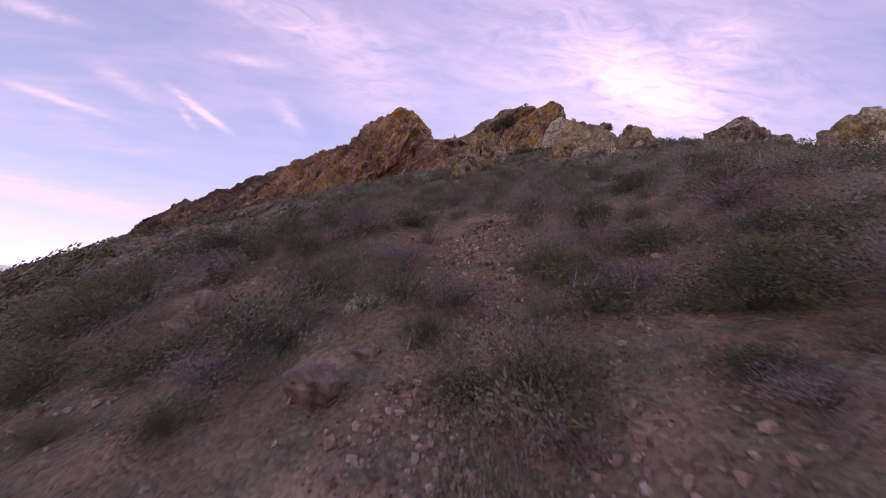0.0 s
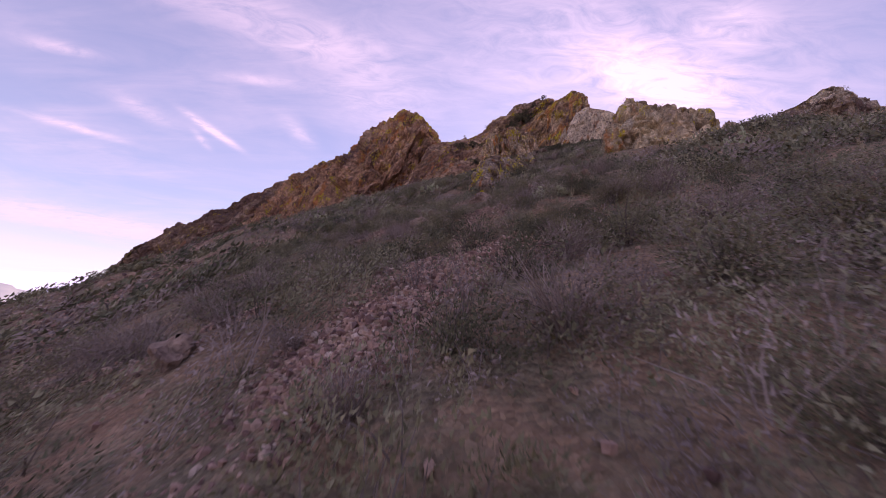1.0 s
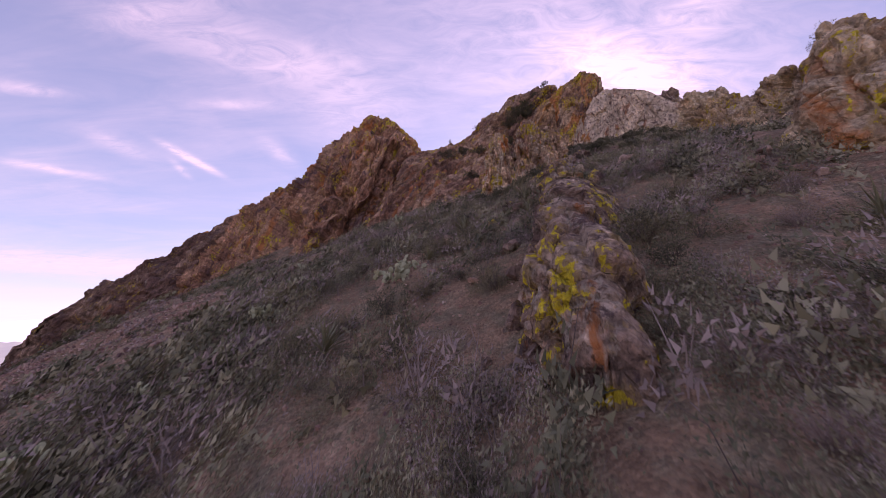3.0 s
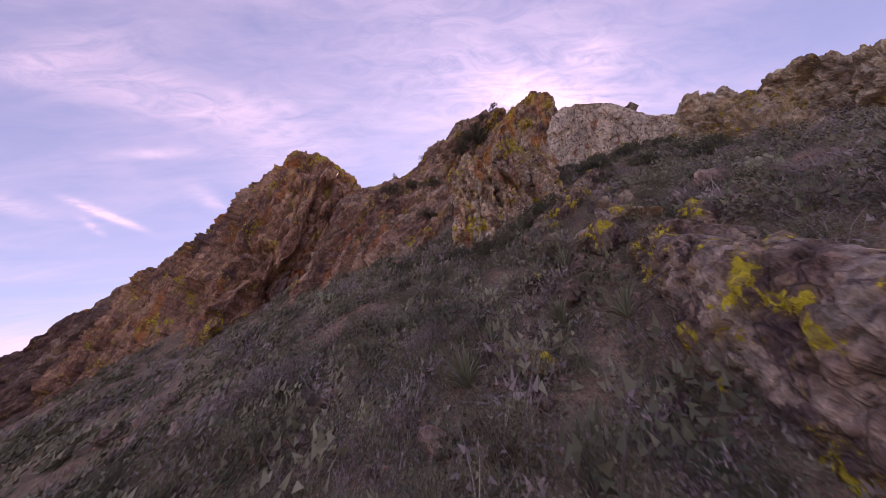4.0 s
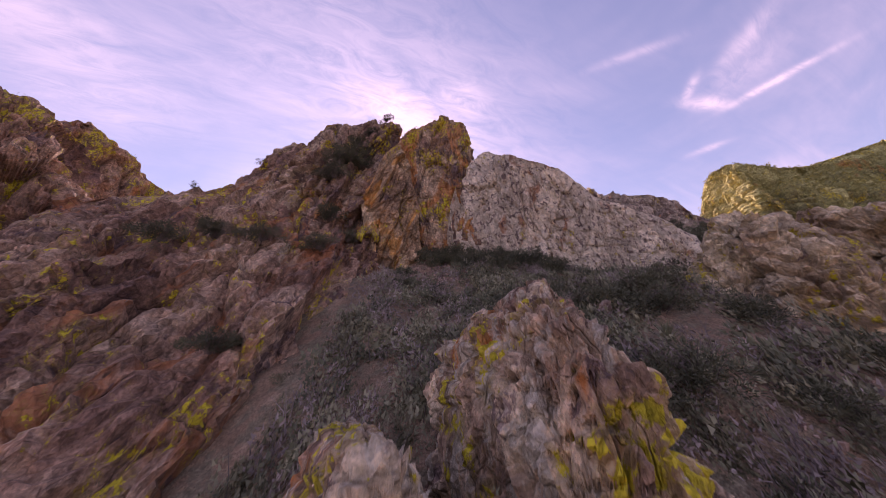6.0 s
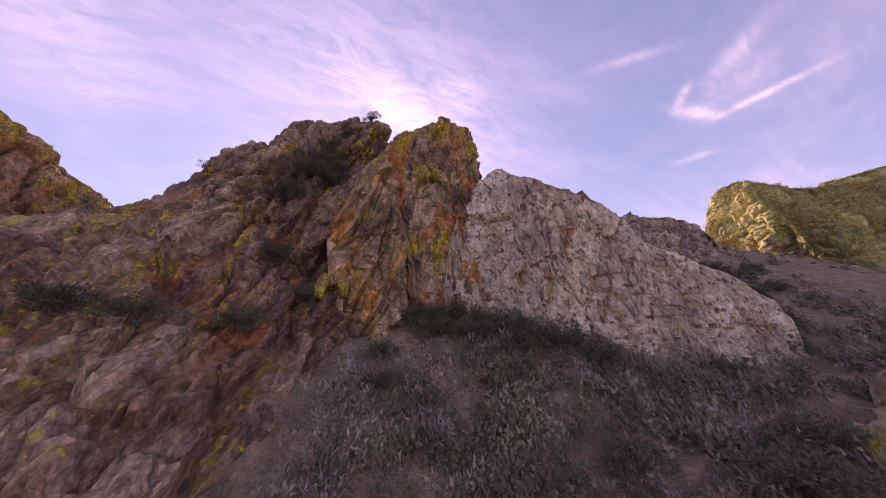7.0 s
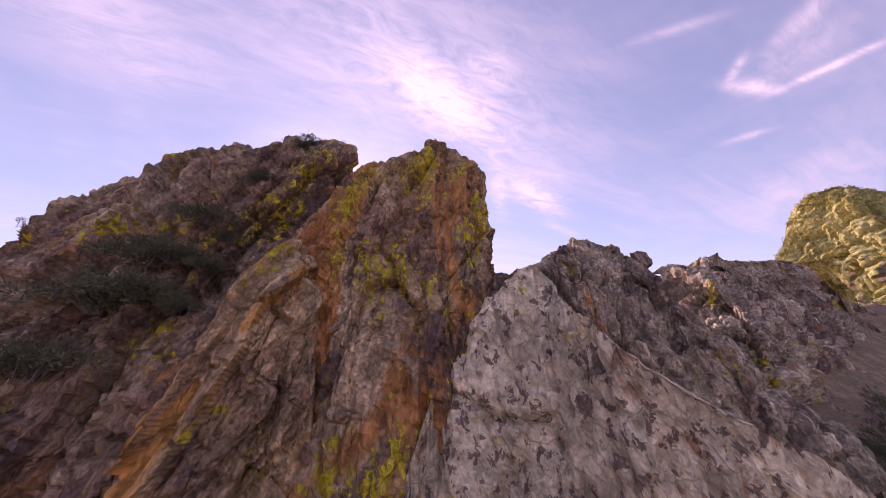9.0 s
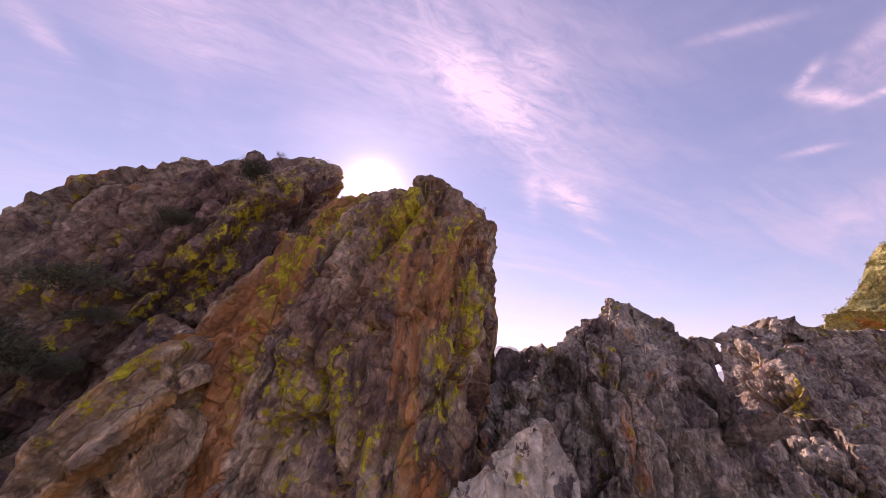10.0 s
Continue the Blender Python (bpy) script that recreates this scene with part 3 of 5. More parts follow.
    d = d + rough * 0.016 * block * fbm(p / (0.25 * block), 2, seed + 5)
    p = p + nrm * d[:, None]
    faces = grid_faces(rows, cols)
    if flip:
        faces = faces[:, ::-1]
    faces = faces[:, ::-1]
    foot = Vector((*top[:, :2].mean(0), float(min(zf.min(), zb.min()))))
    ob = new(name)
    if under:
        ob.parent = under
        ob.matrix_basis = Matrix.Translation(foot - under.matrix_basis.translation)
    else:
        ob.matrix_basis = Matrix.Translation(foot)
        tagged(ob, label, "rock formation")
    # one mesh for each large joint block
    keys = (which[faces[:, 0]] @ np.array([1, 1009, 1018081])).reshape(rows - 1, cols - 1)
    piece_of = joined_pieces(keys).ravel()
    for key in np.unique(piece_of):
        mine = faces[piece_of == key]
        used, local = np.unique(mine, return_inverse=True)
        piece = solid("rock_block", p[used], local.reshape(mine.shape), material, ob, smooth=not sharp)
        piece.matrix_parent_inverse = Matrix.Translation(-foot)
    FOOTPRINTS.append(np.concatenate([front, back[::-1]]))
    return ob, p, nrm


def covered(x, y):
    """Whether places lie under a crag."""
    inside = np.zeros(len(x), bool)
    for poly in FOOTPRINTS:
        poly = poly[:: max(1, len(poly) // 60)]
        hit = np.zeros(len(x), bool)
        for (x0, y0), (x1, y1) in zip(poly, np.roll(poly, -1, 0)):
            if y0 != y1:
                hit ^= ((y0 > y) != (y1 > y)) & (x < (x1 - x0) * (y - y0) / (y1 - y0) + x0)
        inside |= hit
    return inside


ridge_low = crag("rock_ridge", [
    (-79, 76, -76.79, 82.66, 8.34, -81, 90, 1), (-77.5, 76, -74.91, 84.27, 22.04, -80, 92, 0.8), (-74, 77, -67.78, 85.7, 27.43, -76, 95, 0.9), (-66, 77, -58.74, 87.3, 37.44, -64, 97, 1.3), (-57, 79, -53.73, 88.33, 41.62, -56, 97, 1.4),
    (-52, 81, -51.48, 88.66, 42.83, -52, 97, 1.4), (-47, 80, -46.49, 87.08, 36.17, -47, 95, 1.4)],
    rock_ridge, 0.5, "dark purple-brown rock ridge falling along the skyline", 0.7, 2.2, 1.4, seed=3)
peak = crag("rock_peak", [
    (-55, 80, -54.32, 90.85, 39.34, -56, 96, 1.5), (-47, 77, -46.08, 88.04, 46.69, -46, 93, 1.5), (-37, 69, -32.34, 78.91, 46.8, -32, 88, 1.6), (-31, 65, -28.41, 77.42, 47.3, -29, 86, 1.6), (-25.5, 60.5, -26.72, 74.51, 51.7, -25, 84, 1.6),
    (-21, 58.5, -21.31, 75.19, 56.9, -19, 82, 1.5), (-18, 59.5, -19.25, 75, 55.99, -15, 80, 1.4), (-15.5, 61.5, -16.62, 71.81, 52.24, -12.5, 78, 1.3), (-13, 63, -12.88, 68.41, 45.15, -10, 76, 1.3), (-11.5, 64, -9.94, 66.97, 37.31, -9, 74, 1.3)],
    rock_peak, 0.3, "tall orange-brown rock peak with mustard lichen along its crest", 0.85, 2.0, 1.6, (0.15, 0.35, 1), seed=5, slab=(3.4, 1.0))
rear_peak = crag("rock_peak", [
    (-26, 79, -24.28, 80.94, 55.53, -23, 92, 1.2), (-20, 78, -17.9, 81.24, 59.85, -17, 92, 1.1), (-14.5, 78, -11.42, 87.5, 55.51, -11.5, 91, 1), (-11.4, 79, -11.38, 85.05, 55.18, -9.5, 91, 0.9), (-9.4, 80, -9.95, 84.42, 53.93, -8, 91, 0.9),
    (-8.2, 80.5, -9.27, 85.15, 43.66, -7.2, 91, 1)],
    rock_peak, 0.3, "rusty brown rock tower behind the saddle", 0.9, 1.6, 1.4, seed=7)
red_rib = crag("rock_rib", [
    (-14.2, 54.5, -14.22, 56.6, 27.6, -15.5, 58.5, 1.6), (-13, 54.4, -13.18, 57.87, 31.04, -15.5, 60.5, 1.4), (-11.3, 53.3, -12.64, 59.9, 35.12, -15.5, 64, 1.5), (-9.3, 52.6, -12.48, 62.17, 38.61, -15, 68, 1.6), (-7, 51.2, -11.98, 65.77, 42.63, -12, 73, 1.7),
    (-5, 50, -10.48, 66.91, 44.01, -9, 75, 1.75), (-3, 51.8, -9.77, 68.18, 44.66, -6, 76, 1.75), (-1, 53.2, -6.4, 68.24, 45.95, -3, 76, 1.75), (2, 57, -0.85, 66.79, 46.65, 1, 76, 1.8), (4.6, 60, 3.39, 65.45, 45.58, 5, 74, 1.8),
    (6.4, 61.6, 5.74, 63.98, 43.04, 7, 72, 1.8)],
    rock_red, 0.21, "reddish-brown sloping rock rib with broken slabs", 0.62, 1.4, 1.7, (0.45, 0.45, 0.8), seed=8, slab=(1.9, 0.55))
dome = crag("rock_dome", [
    (-7.5, 65, -5.63, 71.16, 44.1, -6, 78, 1.4), (-5, 64.2, -4.1, 71.67, 48.3, -4, 79, 1.4), (-3, 63.6, -1.85, 71.97, 52.1, -1.5, 80, 1.35), (-0.5, 63, 0.46, 71.5, 54.2, 0, 80, 1.25), (1.8, 62.8, 3.4, 70.58, 55.41, 2, 80, 1.15),
    (3.5, 62.8, 5.05, 70.09, 56.09, 4, 79, 1.1), (5.4, 63, 6.98, 69.73, 57, 7.5, 78, 1.05), (7, 63.4, 9.12, 69.35, 57.13, 10.5, 77, 1.05), (8.5, 64, 10.09, 69.23, 56.67, 12, 76, 1), (10, 64.6, 10.88, 68.52, 52.68, 13, 75, 1.1)],
    rock_dome, 0.15, "broad brown rock dome with a jagged crest and ledges", 0.6, 1.4, 1.8, (0.5, 0.4, 0.8), seed=12, slab=(2.1, 0.6))
fin = crag("rock_fin", [
    (5.6, 63, 7.85, 66.79, 51.17, 9, 70, 1), (6.6, 62.3, 10.82, 67.44, 54.81, 11, 70.5, 0.95), (7.7, 61.6, 12.62, 66.55, 55.29, 13, 70, 0.9), (8.7, 61.2, 13.42, 65.78, 54.93, 14.2, 69, 0.85), (9.6, 60.8, 13.45, 65.21, 55.31, 15.4, 68.5, 0.85),
    (10.5, 60.5, 13.93, 64.85, 55.01, 16.4, 68, 0.85), (11.3, 60.3, 14.78, 63.82, 53.55, 17, 67.6, 0.8), (11.9, 60.4, 14.49, 63.57, 53.23, 17.6, 67.4, 0.8), (12.4, 61, 14.33, 63.76, 50.64, 18, 67.2, 0.8), (13, 62, 14.44, 64.09, 48.3, 18, 66.8, 0.9),
    (13.8, 63, 14.92, 64.44, 45.95, 18, 66.4, 1)],
    rock_fin, 0.1, "tall leaning rock fin streaked orange and grey with yellow lichen", 0.5, 1.15, 2.4, (0.34, 0.36, 0.87), seed=17, slab=(1.3, 0.3))
white_wall = crag("rock_wall", [
    (8.8, 60.9, 11.5, 60.98, 45.88, 14.5, 62.8, 1.2), (9.8, 60.4, 13.7, 59.98, 48.47, 15.5, 62.2, 1.1), (11, 59.6, 13.97, 59.26, 47.61, 16, 61.4, 1.1), (11.8, 58.7, 13.4, 58.9, 47.34, 16.3, 60.6, 1.1), (12.3, 57.8, 13.32, 57.94, 46.55, 16.5, 59.6, 1.1),
    (12.8, 57, 12.99, 57.04, 45.8, 16.8, 58.6, 1.1), (13.9, 55.9, 14.08, 55.71, 44.53, 17.6, 57.8, 1.2), (15.5, 55.1, 15.57, 55.06, 43.62, 18.8, 57, 1.3), (17.7, 54.2, 18.07, 54.91, 41.84, 20.5, 56.5, 1.4), (20.4, 53, 21.08, 53.61, 40.33, 23, 55.4, 1.5),
    (23.4, 51.7, 24.23, 52.55, 38.55, 25.6, 54.3, 1.5)],
    rock_white, 0.1, "pale grey-white rock wall with reddish pitted patches", 0.34, 1.1, 2.2, (0.15, 0.25, 1), seed=21, slab=(1.6, 0.14))
dark_rock = crag("rock_outcrop", [
    (12.6, 63.4, 16.4, 66.4, 48.4, 16.6, 69, 1.2), (12.8, 62.8, 17.6, 66.8, 49.75, 17.4, 69, 1.1), (13.2, 62.2, 18.86, 64.9, 49.8, 18, 67.5, 1.1), (14.6, 62, 19.51, 66.08, 49.06, 18, 66.2, 1.1), (15.6, 61.6, 20.32, 65.85, 50.9, 19, 67, 1.2), (16.4, 60.6, 23.08, 66.47, 52.42, 21.5, 66.5, 1.1), (17.4, 59.4, 24.68, 63.29, 50.23, 22.8, 65, 1.15),
    (18.6, 58, 24.59, 63.73, 50.65, 24, 64, 1.2), (20, 56.6, 22.65, 63.04, 49.4, 25.4, 63, 1.2), (21.4, 55.4, 24.07, 60.57, 46.59, 26, 61, 1.3), (22.6, 54.6, 24.48, 57.04, 42.19, 26, 59, 1.4)],
    rock_grey, 0.13, "dark jagged rock outcrop with a pale lower face", 0.75, 1.2, 1.5, seed=26)
right_rock = crag("rock_outcrop", [
    (22.6, 60, 24.67, 63.16, 45.01, 25, 65, 1.5), (24.2, 59.5, 28.61, 64.6, 47.65, 27, 65, 1.2), (26.6, 59, 33.06, 67.21, 51.45, 31, 66, 1), (30, 58.8, 35.51, 68.32, 51.42, 35, 66, 1.1), (34.5, 59, 42.95, 69.79, 52.86, 39, 67, 1.3),
    (39, 59.5, 40.02, 67.46, 53, 44, 68, 1.5), (45, 60, 45.87, 65.35, 52.99, 51, 68, 1.8), (52, 60.5, 52.48, 65.9, 53.48, 57, 68, 1.8)],
    rock_grey, 0.16, "low grey-brown outcrop with sunlit moss on its crest", 0.7, 1.4, 1.2, seed=29)
# rock_shoulder's lichen yellow also stands in for low sun on this crest
knob = crag("rock_outcrop", [
    (11.9, 47.6, 13.39, 49.33, 34.08, 15, 51, 1.3), (12.3, 46.8, 14.29, 48.36, 36.3, 16.5, 50.2, 1.1), (12.4, 46.2, 14.8, 46.9, 36.59, 17, 49, 0.9), (12.6, 45.6, 15.07, 47.05, 36.3, 17.2, 48.4, 1.1), (12.7, 44.8, 15.93, 47.17, 36.5, 17.4, 47.6, 1.1),
    (12.9, 43.7, 16.18, 46.1, 35.88, 17.6, 46.4, 1.1), (13, 42.4, 15.69, 44.64, 32.7, 17.6, 44.8, 1.3), (13.4, 41.2, 15.92, 42.84, 30.69, 17.4, 43.5, 1.4)],
    rock_shoulder, 0.13, "blocky tan-grey rock outcrop with a yellow lichen flank", 0.85, 1.0, 1.1, seed=33)
# same lichen-spotted rock, its yellow imitating the sunlit edge of the cliff
far_cliff = crag("rock_cliff", [
    (16.8, 48, 17.86, 49.22, 33.47, 20, 52, 1.2), (17.5, 46.8, 18.61, 47.95, 35.22, 21.5, 50.5, 0.9), (18, 45, 19.03, 46.45, 36.65, 22.8, 48.5, 0.9), (17.8, 43.2, 18.84, 44.58, 35.77, 23, 46, 0.9), (17, 41.4, 19.17, 41.5, 33.65, 22.4, 43.5, 0.9),
    (16.2, 39.6, 18.79, 39.56, 31.16, 21, 41, 1), (15.4, 38, 17.24, 38.26, 28.86, 19.5, 39, 1.2)],
    rock_shoulder, 0.12, "pale tan-grey cliff band on the upper slope", 0.75, 1.2, 1.2, seed=36)
shoulder_rock = crag("rock_outcrop", [
    (5.4, 33.2, 6.45, 34.68, 20.91, 8.2, 37, 1.2), (5.7, 31.9, 6.82, 33.2, 22.66, 9, 37, 0.8), (6.2, 30.8, 6.59, 32.26, 24.57, 10.5, 37, 0.7), (7.4, 30, 7.5, 32.62, 25.69, 12, 37, 0.7), (8.8, 29.5, 10.39, 33.68, 24.71, 14, 37, 0.75),
    (10, 29.2, 12.18, 33.54, 23.9, 15, 36.5, 0.75), (11, 29, 12.59, 33.7, 20.71, 15, 35, 0.75), (12, 29.2, 12.64, 32.53, 20.2, 15, 34, 1), (12.9, 29.8, 13.16, 31.57, 19.28, 15, 33, 1.2)],
    rock_shoulder, 0.12, "large grey-tan rock outcrop with yellow lichen on top", 0.42, 1.5, 1.3, seed=41)
pillar_group = new("rock_pillar")
pillar_group.matrix_basis = pose(-0.5, 44.3, float(ground_at(-0.5, 44.3)))
tagged(pillar_group, "columnar brown rock pillar splashed with bright yellow lichen", "rock formation")
COLUMNS = (
    [(-2.8, 45.0, -2.6, 46.2, 27.2, -2.2, 48.4, 0.8), (-2.45, 44.4, -2.2, 46.0, 29.9, -1.6, 48.8, 0.5), (-2.0, 43.9, -1.6, 46.1, 30.8, -1.0, 49, 0.45), (-1.3, 43.6, -1.0, 46.2, 30.9, -0.5, 49, 0.45), (-0.8, 43.6, -0.5, 46.1, 30.2, -0.1, 48.8, 0.5), (-0.65, 43.7, -0.4, 46, 27.5, 0, 48.4, 0.8)],
    [(-0.7, 44.0, -0.2, 46.4, 28.5, 0.2, 48.8, 0.8), (-0.55, 43.7, 0.1, 46.6, 31.2, 0.7, 49, 0.45), (-0.1, 43.5, 0.7, 46.8, 32.0, 1.3, 49.2, 0.4), (0.4, 43.4, 1.4, 47, 32.1, 2, 49.4, 0.4), (0.75, 43.5, 2.0, 46.8, 31.4, 2.6, 49.2, 0.45), (0.9, 43.6, 2.2, 46.6, 28.5, 2.8, 49, 0.8)],
    [(0.85, 43.8, 2.0, 46.2, 28.0, 2.6, 48.4, 0.8), (1.0, 43.6, 2.3, 46.2, 30.4, 2.9, 48.6, 0.45), (1.4, 43.5, 2.7, 46, 30.2, 3.3, 48.4, 0.45), (1.8, 43.6, 3.0, 45.9, 29.4, 3.6, 48.2, 0.5), (2.0, 43.7, 3.2, 45.8, 27.4, 3.8, 48, 0.8)],
    [(1.8, 43.8, 2.9, 45.4, 27.0, 3.4, 47.4, 0.8), (2.05, 43.7, 3.1, 45.4, 28.6, 3.6, 47.4, 0.5), (2.4, 43.7, 3.4, 45.3, 28.2, 4.0, 47.2, 0.5), (2.7, 43.9, 3.6, 45.2, 27.4, 4.2, 47, 0.6), (2.9, 44.1, 3.7, 45.2, 26.4, 4.3, 46.8, 0.9)],
    [(1.6, 46.4, 1.6, 47.6, 31.0, 2, 49.5, 0.8), (2.0, 46.3, 2.1, 47.6, 32.6, 2.6, 49.6, 0.45), (2.8, 46.2, 2.9, 47.7, 32.9, 3.4, 49.6, 0.4), (3.4, 46.2, 3.5, 47.6, 32.6, 4, 49.4, 0.45), (3.7, 46.3, 3.8, 47.5, 30.6, 4.2, 49, 0.8)],
)
pillars = [crag("column", c, rock_pillar, 0.05, "", 0.7, 0.62, 1.7, (0.03, 0.12, 1), seed=45 + 2 * n, sink=2.4, rough=1.5, under=pillar_group) for n, c in enumerate(COLUMNS)]
rock_spur = crag("rock_spur", [
    (0.0, 40.4, -0.4, 41.2, 24.6, -0.9, 42.3, 0.9), (0.6, 40.6, 0.3, 41.6, 25.5, -0.2, 42.9, 0.7), (1.5, 41.0, 1.1, 42.2, 26.5, 0.6, 43.6, 0.7), (2.6, 41.5, 2.2, 42.7, 27.2, 1.8, 44.2, 0.7), (3.6, 42.3, 3.2, 43.5, 28.2, 2.8, 45.0, 0.7), (4.6, 43.3, 4.1, 44.4, 28.9, 3.8, 45.8, 0.8), (5.4, 44.4, 5.0, 45.2, 28.8, 4.8, 46.4, 1.0)],
    rock_rib_mat, 0.06, "low broken brown rock spur with yellow lichen beside the pillar", 0.55, 0.7, 1.4, (0.5, 0.2, 0.9), seed=59, rough=1.2)
leaning_slab = crag("rock_slab", [
    (3.9, 62.2, 4.6, 63.6, 45.8, 6, 66, 0.9), (4.7, 61.7, 5.4, 63.7, 47.4, 6.8, 66.2, 0.75), (5.5, 61.4, 6.2, 63.8, 48.6, 7.4, 66.2, 0.7), (6.3, 61.3, 7.0, 63.7, 49.3, 8, 66, 0.7), (7.0, 61.4, 7.6, 63.3, 48.9, 8.4, 65.6, 0.75), (7.5, 61.7, 8.0, 62.9, 47.0, 8.6, 64.6, 0.9)],
    rock_tan, 0.07, "tan-orange leaning rock slab below the dome", 0.45, 1.0, 1.8, (0.5, 0.3, 0.8), seed=49, slab=(0.9, 0.3))
near_rib = crag("rock_rib", [
    (-2.3, 27.5, -1.9, 27.4, 15.2, -1.4, 27.3, 1.0), (-2.75, 28.6, -1.9, 28.8, 17.1, -1.1, 28.5, 0.8), (-2.75, 29.8, -1.7, 29.8, 18.1, -0.7, 29.5, 0.8), (-2.4, 31.1, -1.3, 31, 19.1, -0.3, 30.8, 0.9),
    (-1.8, 32.7, -0.6, 32.7, 20.2, 1.0, 32.4, 0.95), (-1.2, 34.5, -0.1, 34.6, 21.2, 1.5, 34.2, 0.9), (-0.7, 36.4, 0.2, 36.6, 22.4, 1.6, 36, 0.8), (-0.2, 37.4, 0.5, 37.5, 22.7, 1.7, 37.4, 1.1)],
    rock_rib_mat, 0.045, "rounded brown rock rib spotted with bright yellow lichen", 0.42, 0.8, 1.3, (0.1, 0.4, 1), seed=52, rough=0.9, crack=0.7)
top_rock = crag("rock_outcrop", [
    (27.6, 43, 27.93, 43.88, 35.7, 31, 48, 1.4), (29.2, 40.8, 28.64, 43.13, 35.73, 33, 46, 1), (31, 39.2, 30.88, 41, 37.13, 35, 44.5, 0.9), (32.6, 38.2, 32.42, 40.71, 34.87, 36, 43, 1.1), (34, 37.6, 34.48, 38.93, 33.24, 37, 41.5, 1.4)],
    rock_grey, 0.16, "rounded grey rock knoll on the skyline", 0.6, 1.3, 1.1, seed=57)
# added in place of the far sunlit hill; lichen yellow imitates its sunshine
edge_rock = crag("rock_outcrop", [
    (24.1, 26.9, 25.7, 28.4, 24, 28.3, 30.8, 0.8), (24.6, 26, 26.3, 27.4, 24.3, 28.9, 29.7, 0.8), (25.1, 25.1, 26.8, 26.5, 24.7, 29.5, 28.7, 0.8),
    (25.5, 24.4, 27.2, 25.8, 24.8, 30, 27.9, 0.8), (26.2, 23.9, 28, 25.2, 24.4, 30.8, 27.2, 0.8), (27.4, 23.2, 29.2, 24.4, 23.6, 32.1, 26.4, 0.8)],
    rock_shoulder, 0.16, "tan rock outcrop on the open slope, standing in for a sunlit hill", 0.6, 1.4, 1.2, seed=63)
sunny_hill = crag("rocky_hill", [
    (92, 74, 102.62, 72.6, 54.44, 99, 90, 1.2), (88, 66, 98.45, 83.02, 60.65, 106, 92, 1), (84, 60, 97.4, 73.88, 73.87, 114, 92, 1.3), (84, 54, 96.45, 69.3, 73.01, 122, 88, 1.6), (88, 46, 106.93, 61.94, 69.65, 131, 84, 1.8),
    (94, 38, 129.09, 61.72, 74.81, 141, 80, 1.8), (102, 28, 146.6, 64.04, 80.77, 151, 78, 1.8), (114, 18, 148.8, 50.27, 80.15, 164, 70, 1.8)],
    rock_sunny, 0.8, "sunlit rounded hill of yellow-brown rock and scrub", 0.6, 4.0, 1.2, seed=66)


# ---- far mountains ----
def mountains(name, label, radius, low, high, seed, material, frequency):
    az = np.radians(np.linspace(-180, 180, 900))
    rows = np.linspace(0, 1, 14)
    line = np.stack([np.cos(az) * frequency, np.sin(az) * frequency, np.zeros(len(az))], 1)
    crest = low + (high - low) * np.clip(0.5 + 0.5 * fbm(line, 5, seed), 0, 1.4)
    u, v = np.meshgrid(az, rows)
    r = radius + 700 * v
    rock = np.stack([np.cos(u).ravel() * 30, np.sin(u).ravel() * 30, v.ravel() * 4], 1)
    z = -80 + (crest[None, :] + 80) * v**1.2 + 0.12 * high * (fbm(rock, 4, seed + 5)).reshape(v.shape) * v * (1 - v) * 2
    ob = solid(name, np.stack([np.sin(u) * r, np.cos(u) * r, z], -1).reshape(-1, 3), grid_faces(len(rows), len(az)), material)
    return tagged(ob, label, "mountains", kind="structure")


mountains("backdrop", "hazy violet mountain range on the horizon", 2900, 20, 190, 71, haze_glow_material("far_haze_glow", (0.10, 0.10, 0.12), (0.70, 0.72, 0.92), 0.74), 5.0)
mountains("backdrop", "nearer brown-violet hills beyond the valley", 1500, -75, 110, 83, haze_glow_material("mid_haze_glow", (0.13, 0.13, 0.09), (0.50, 0.53, 0.62), 0.38), 7.0)


# ---- plants and stones ----
rng = np.random.default_rng(11)


def surface_z(made, x, y, reach=0.35):
    """The top of a crag at a place."""
    p = made[1]
    close = (np.abs(p[:, 0] - x) < reach) & (np.abs(p[:, 1] - y) < reach)
    return float(p[close, 2].max()) if close.any() else float(ground_at(x, y))


def spin(n, r):
    """Random turns, as matrices."""
    q = r.normal(size=(n, 4))
    q /= np.linalg.norm(q, axis=1, keepdims=True)
    w, x, y, z = q.T
    return np.stack([1 - 2 * (y * y + z * z), 2 * (x * y - z * w), 2 * (x * z + y * w), 2 * (x * y + z * w), 1 - 2 * (x * x + z * z), 2 * (y * z - x * w),
                     2 * (x * z - y * w), 2 * (y * z + x * w), 1 - 2 * (x * x + y * y)], 1).reshape(-1, 3, 3)


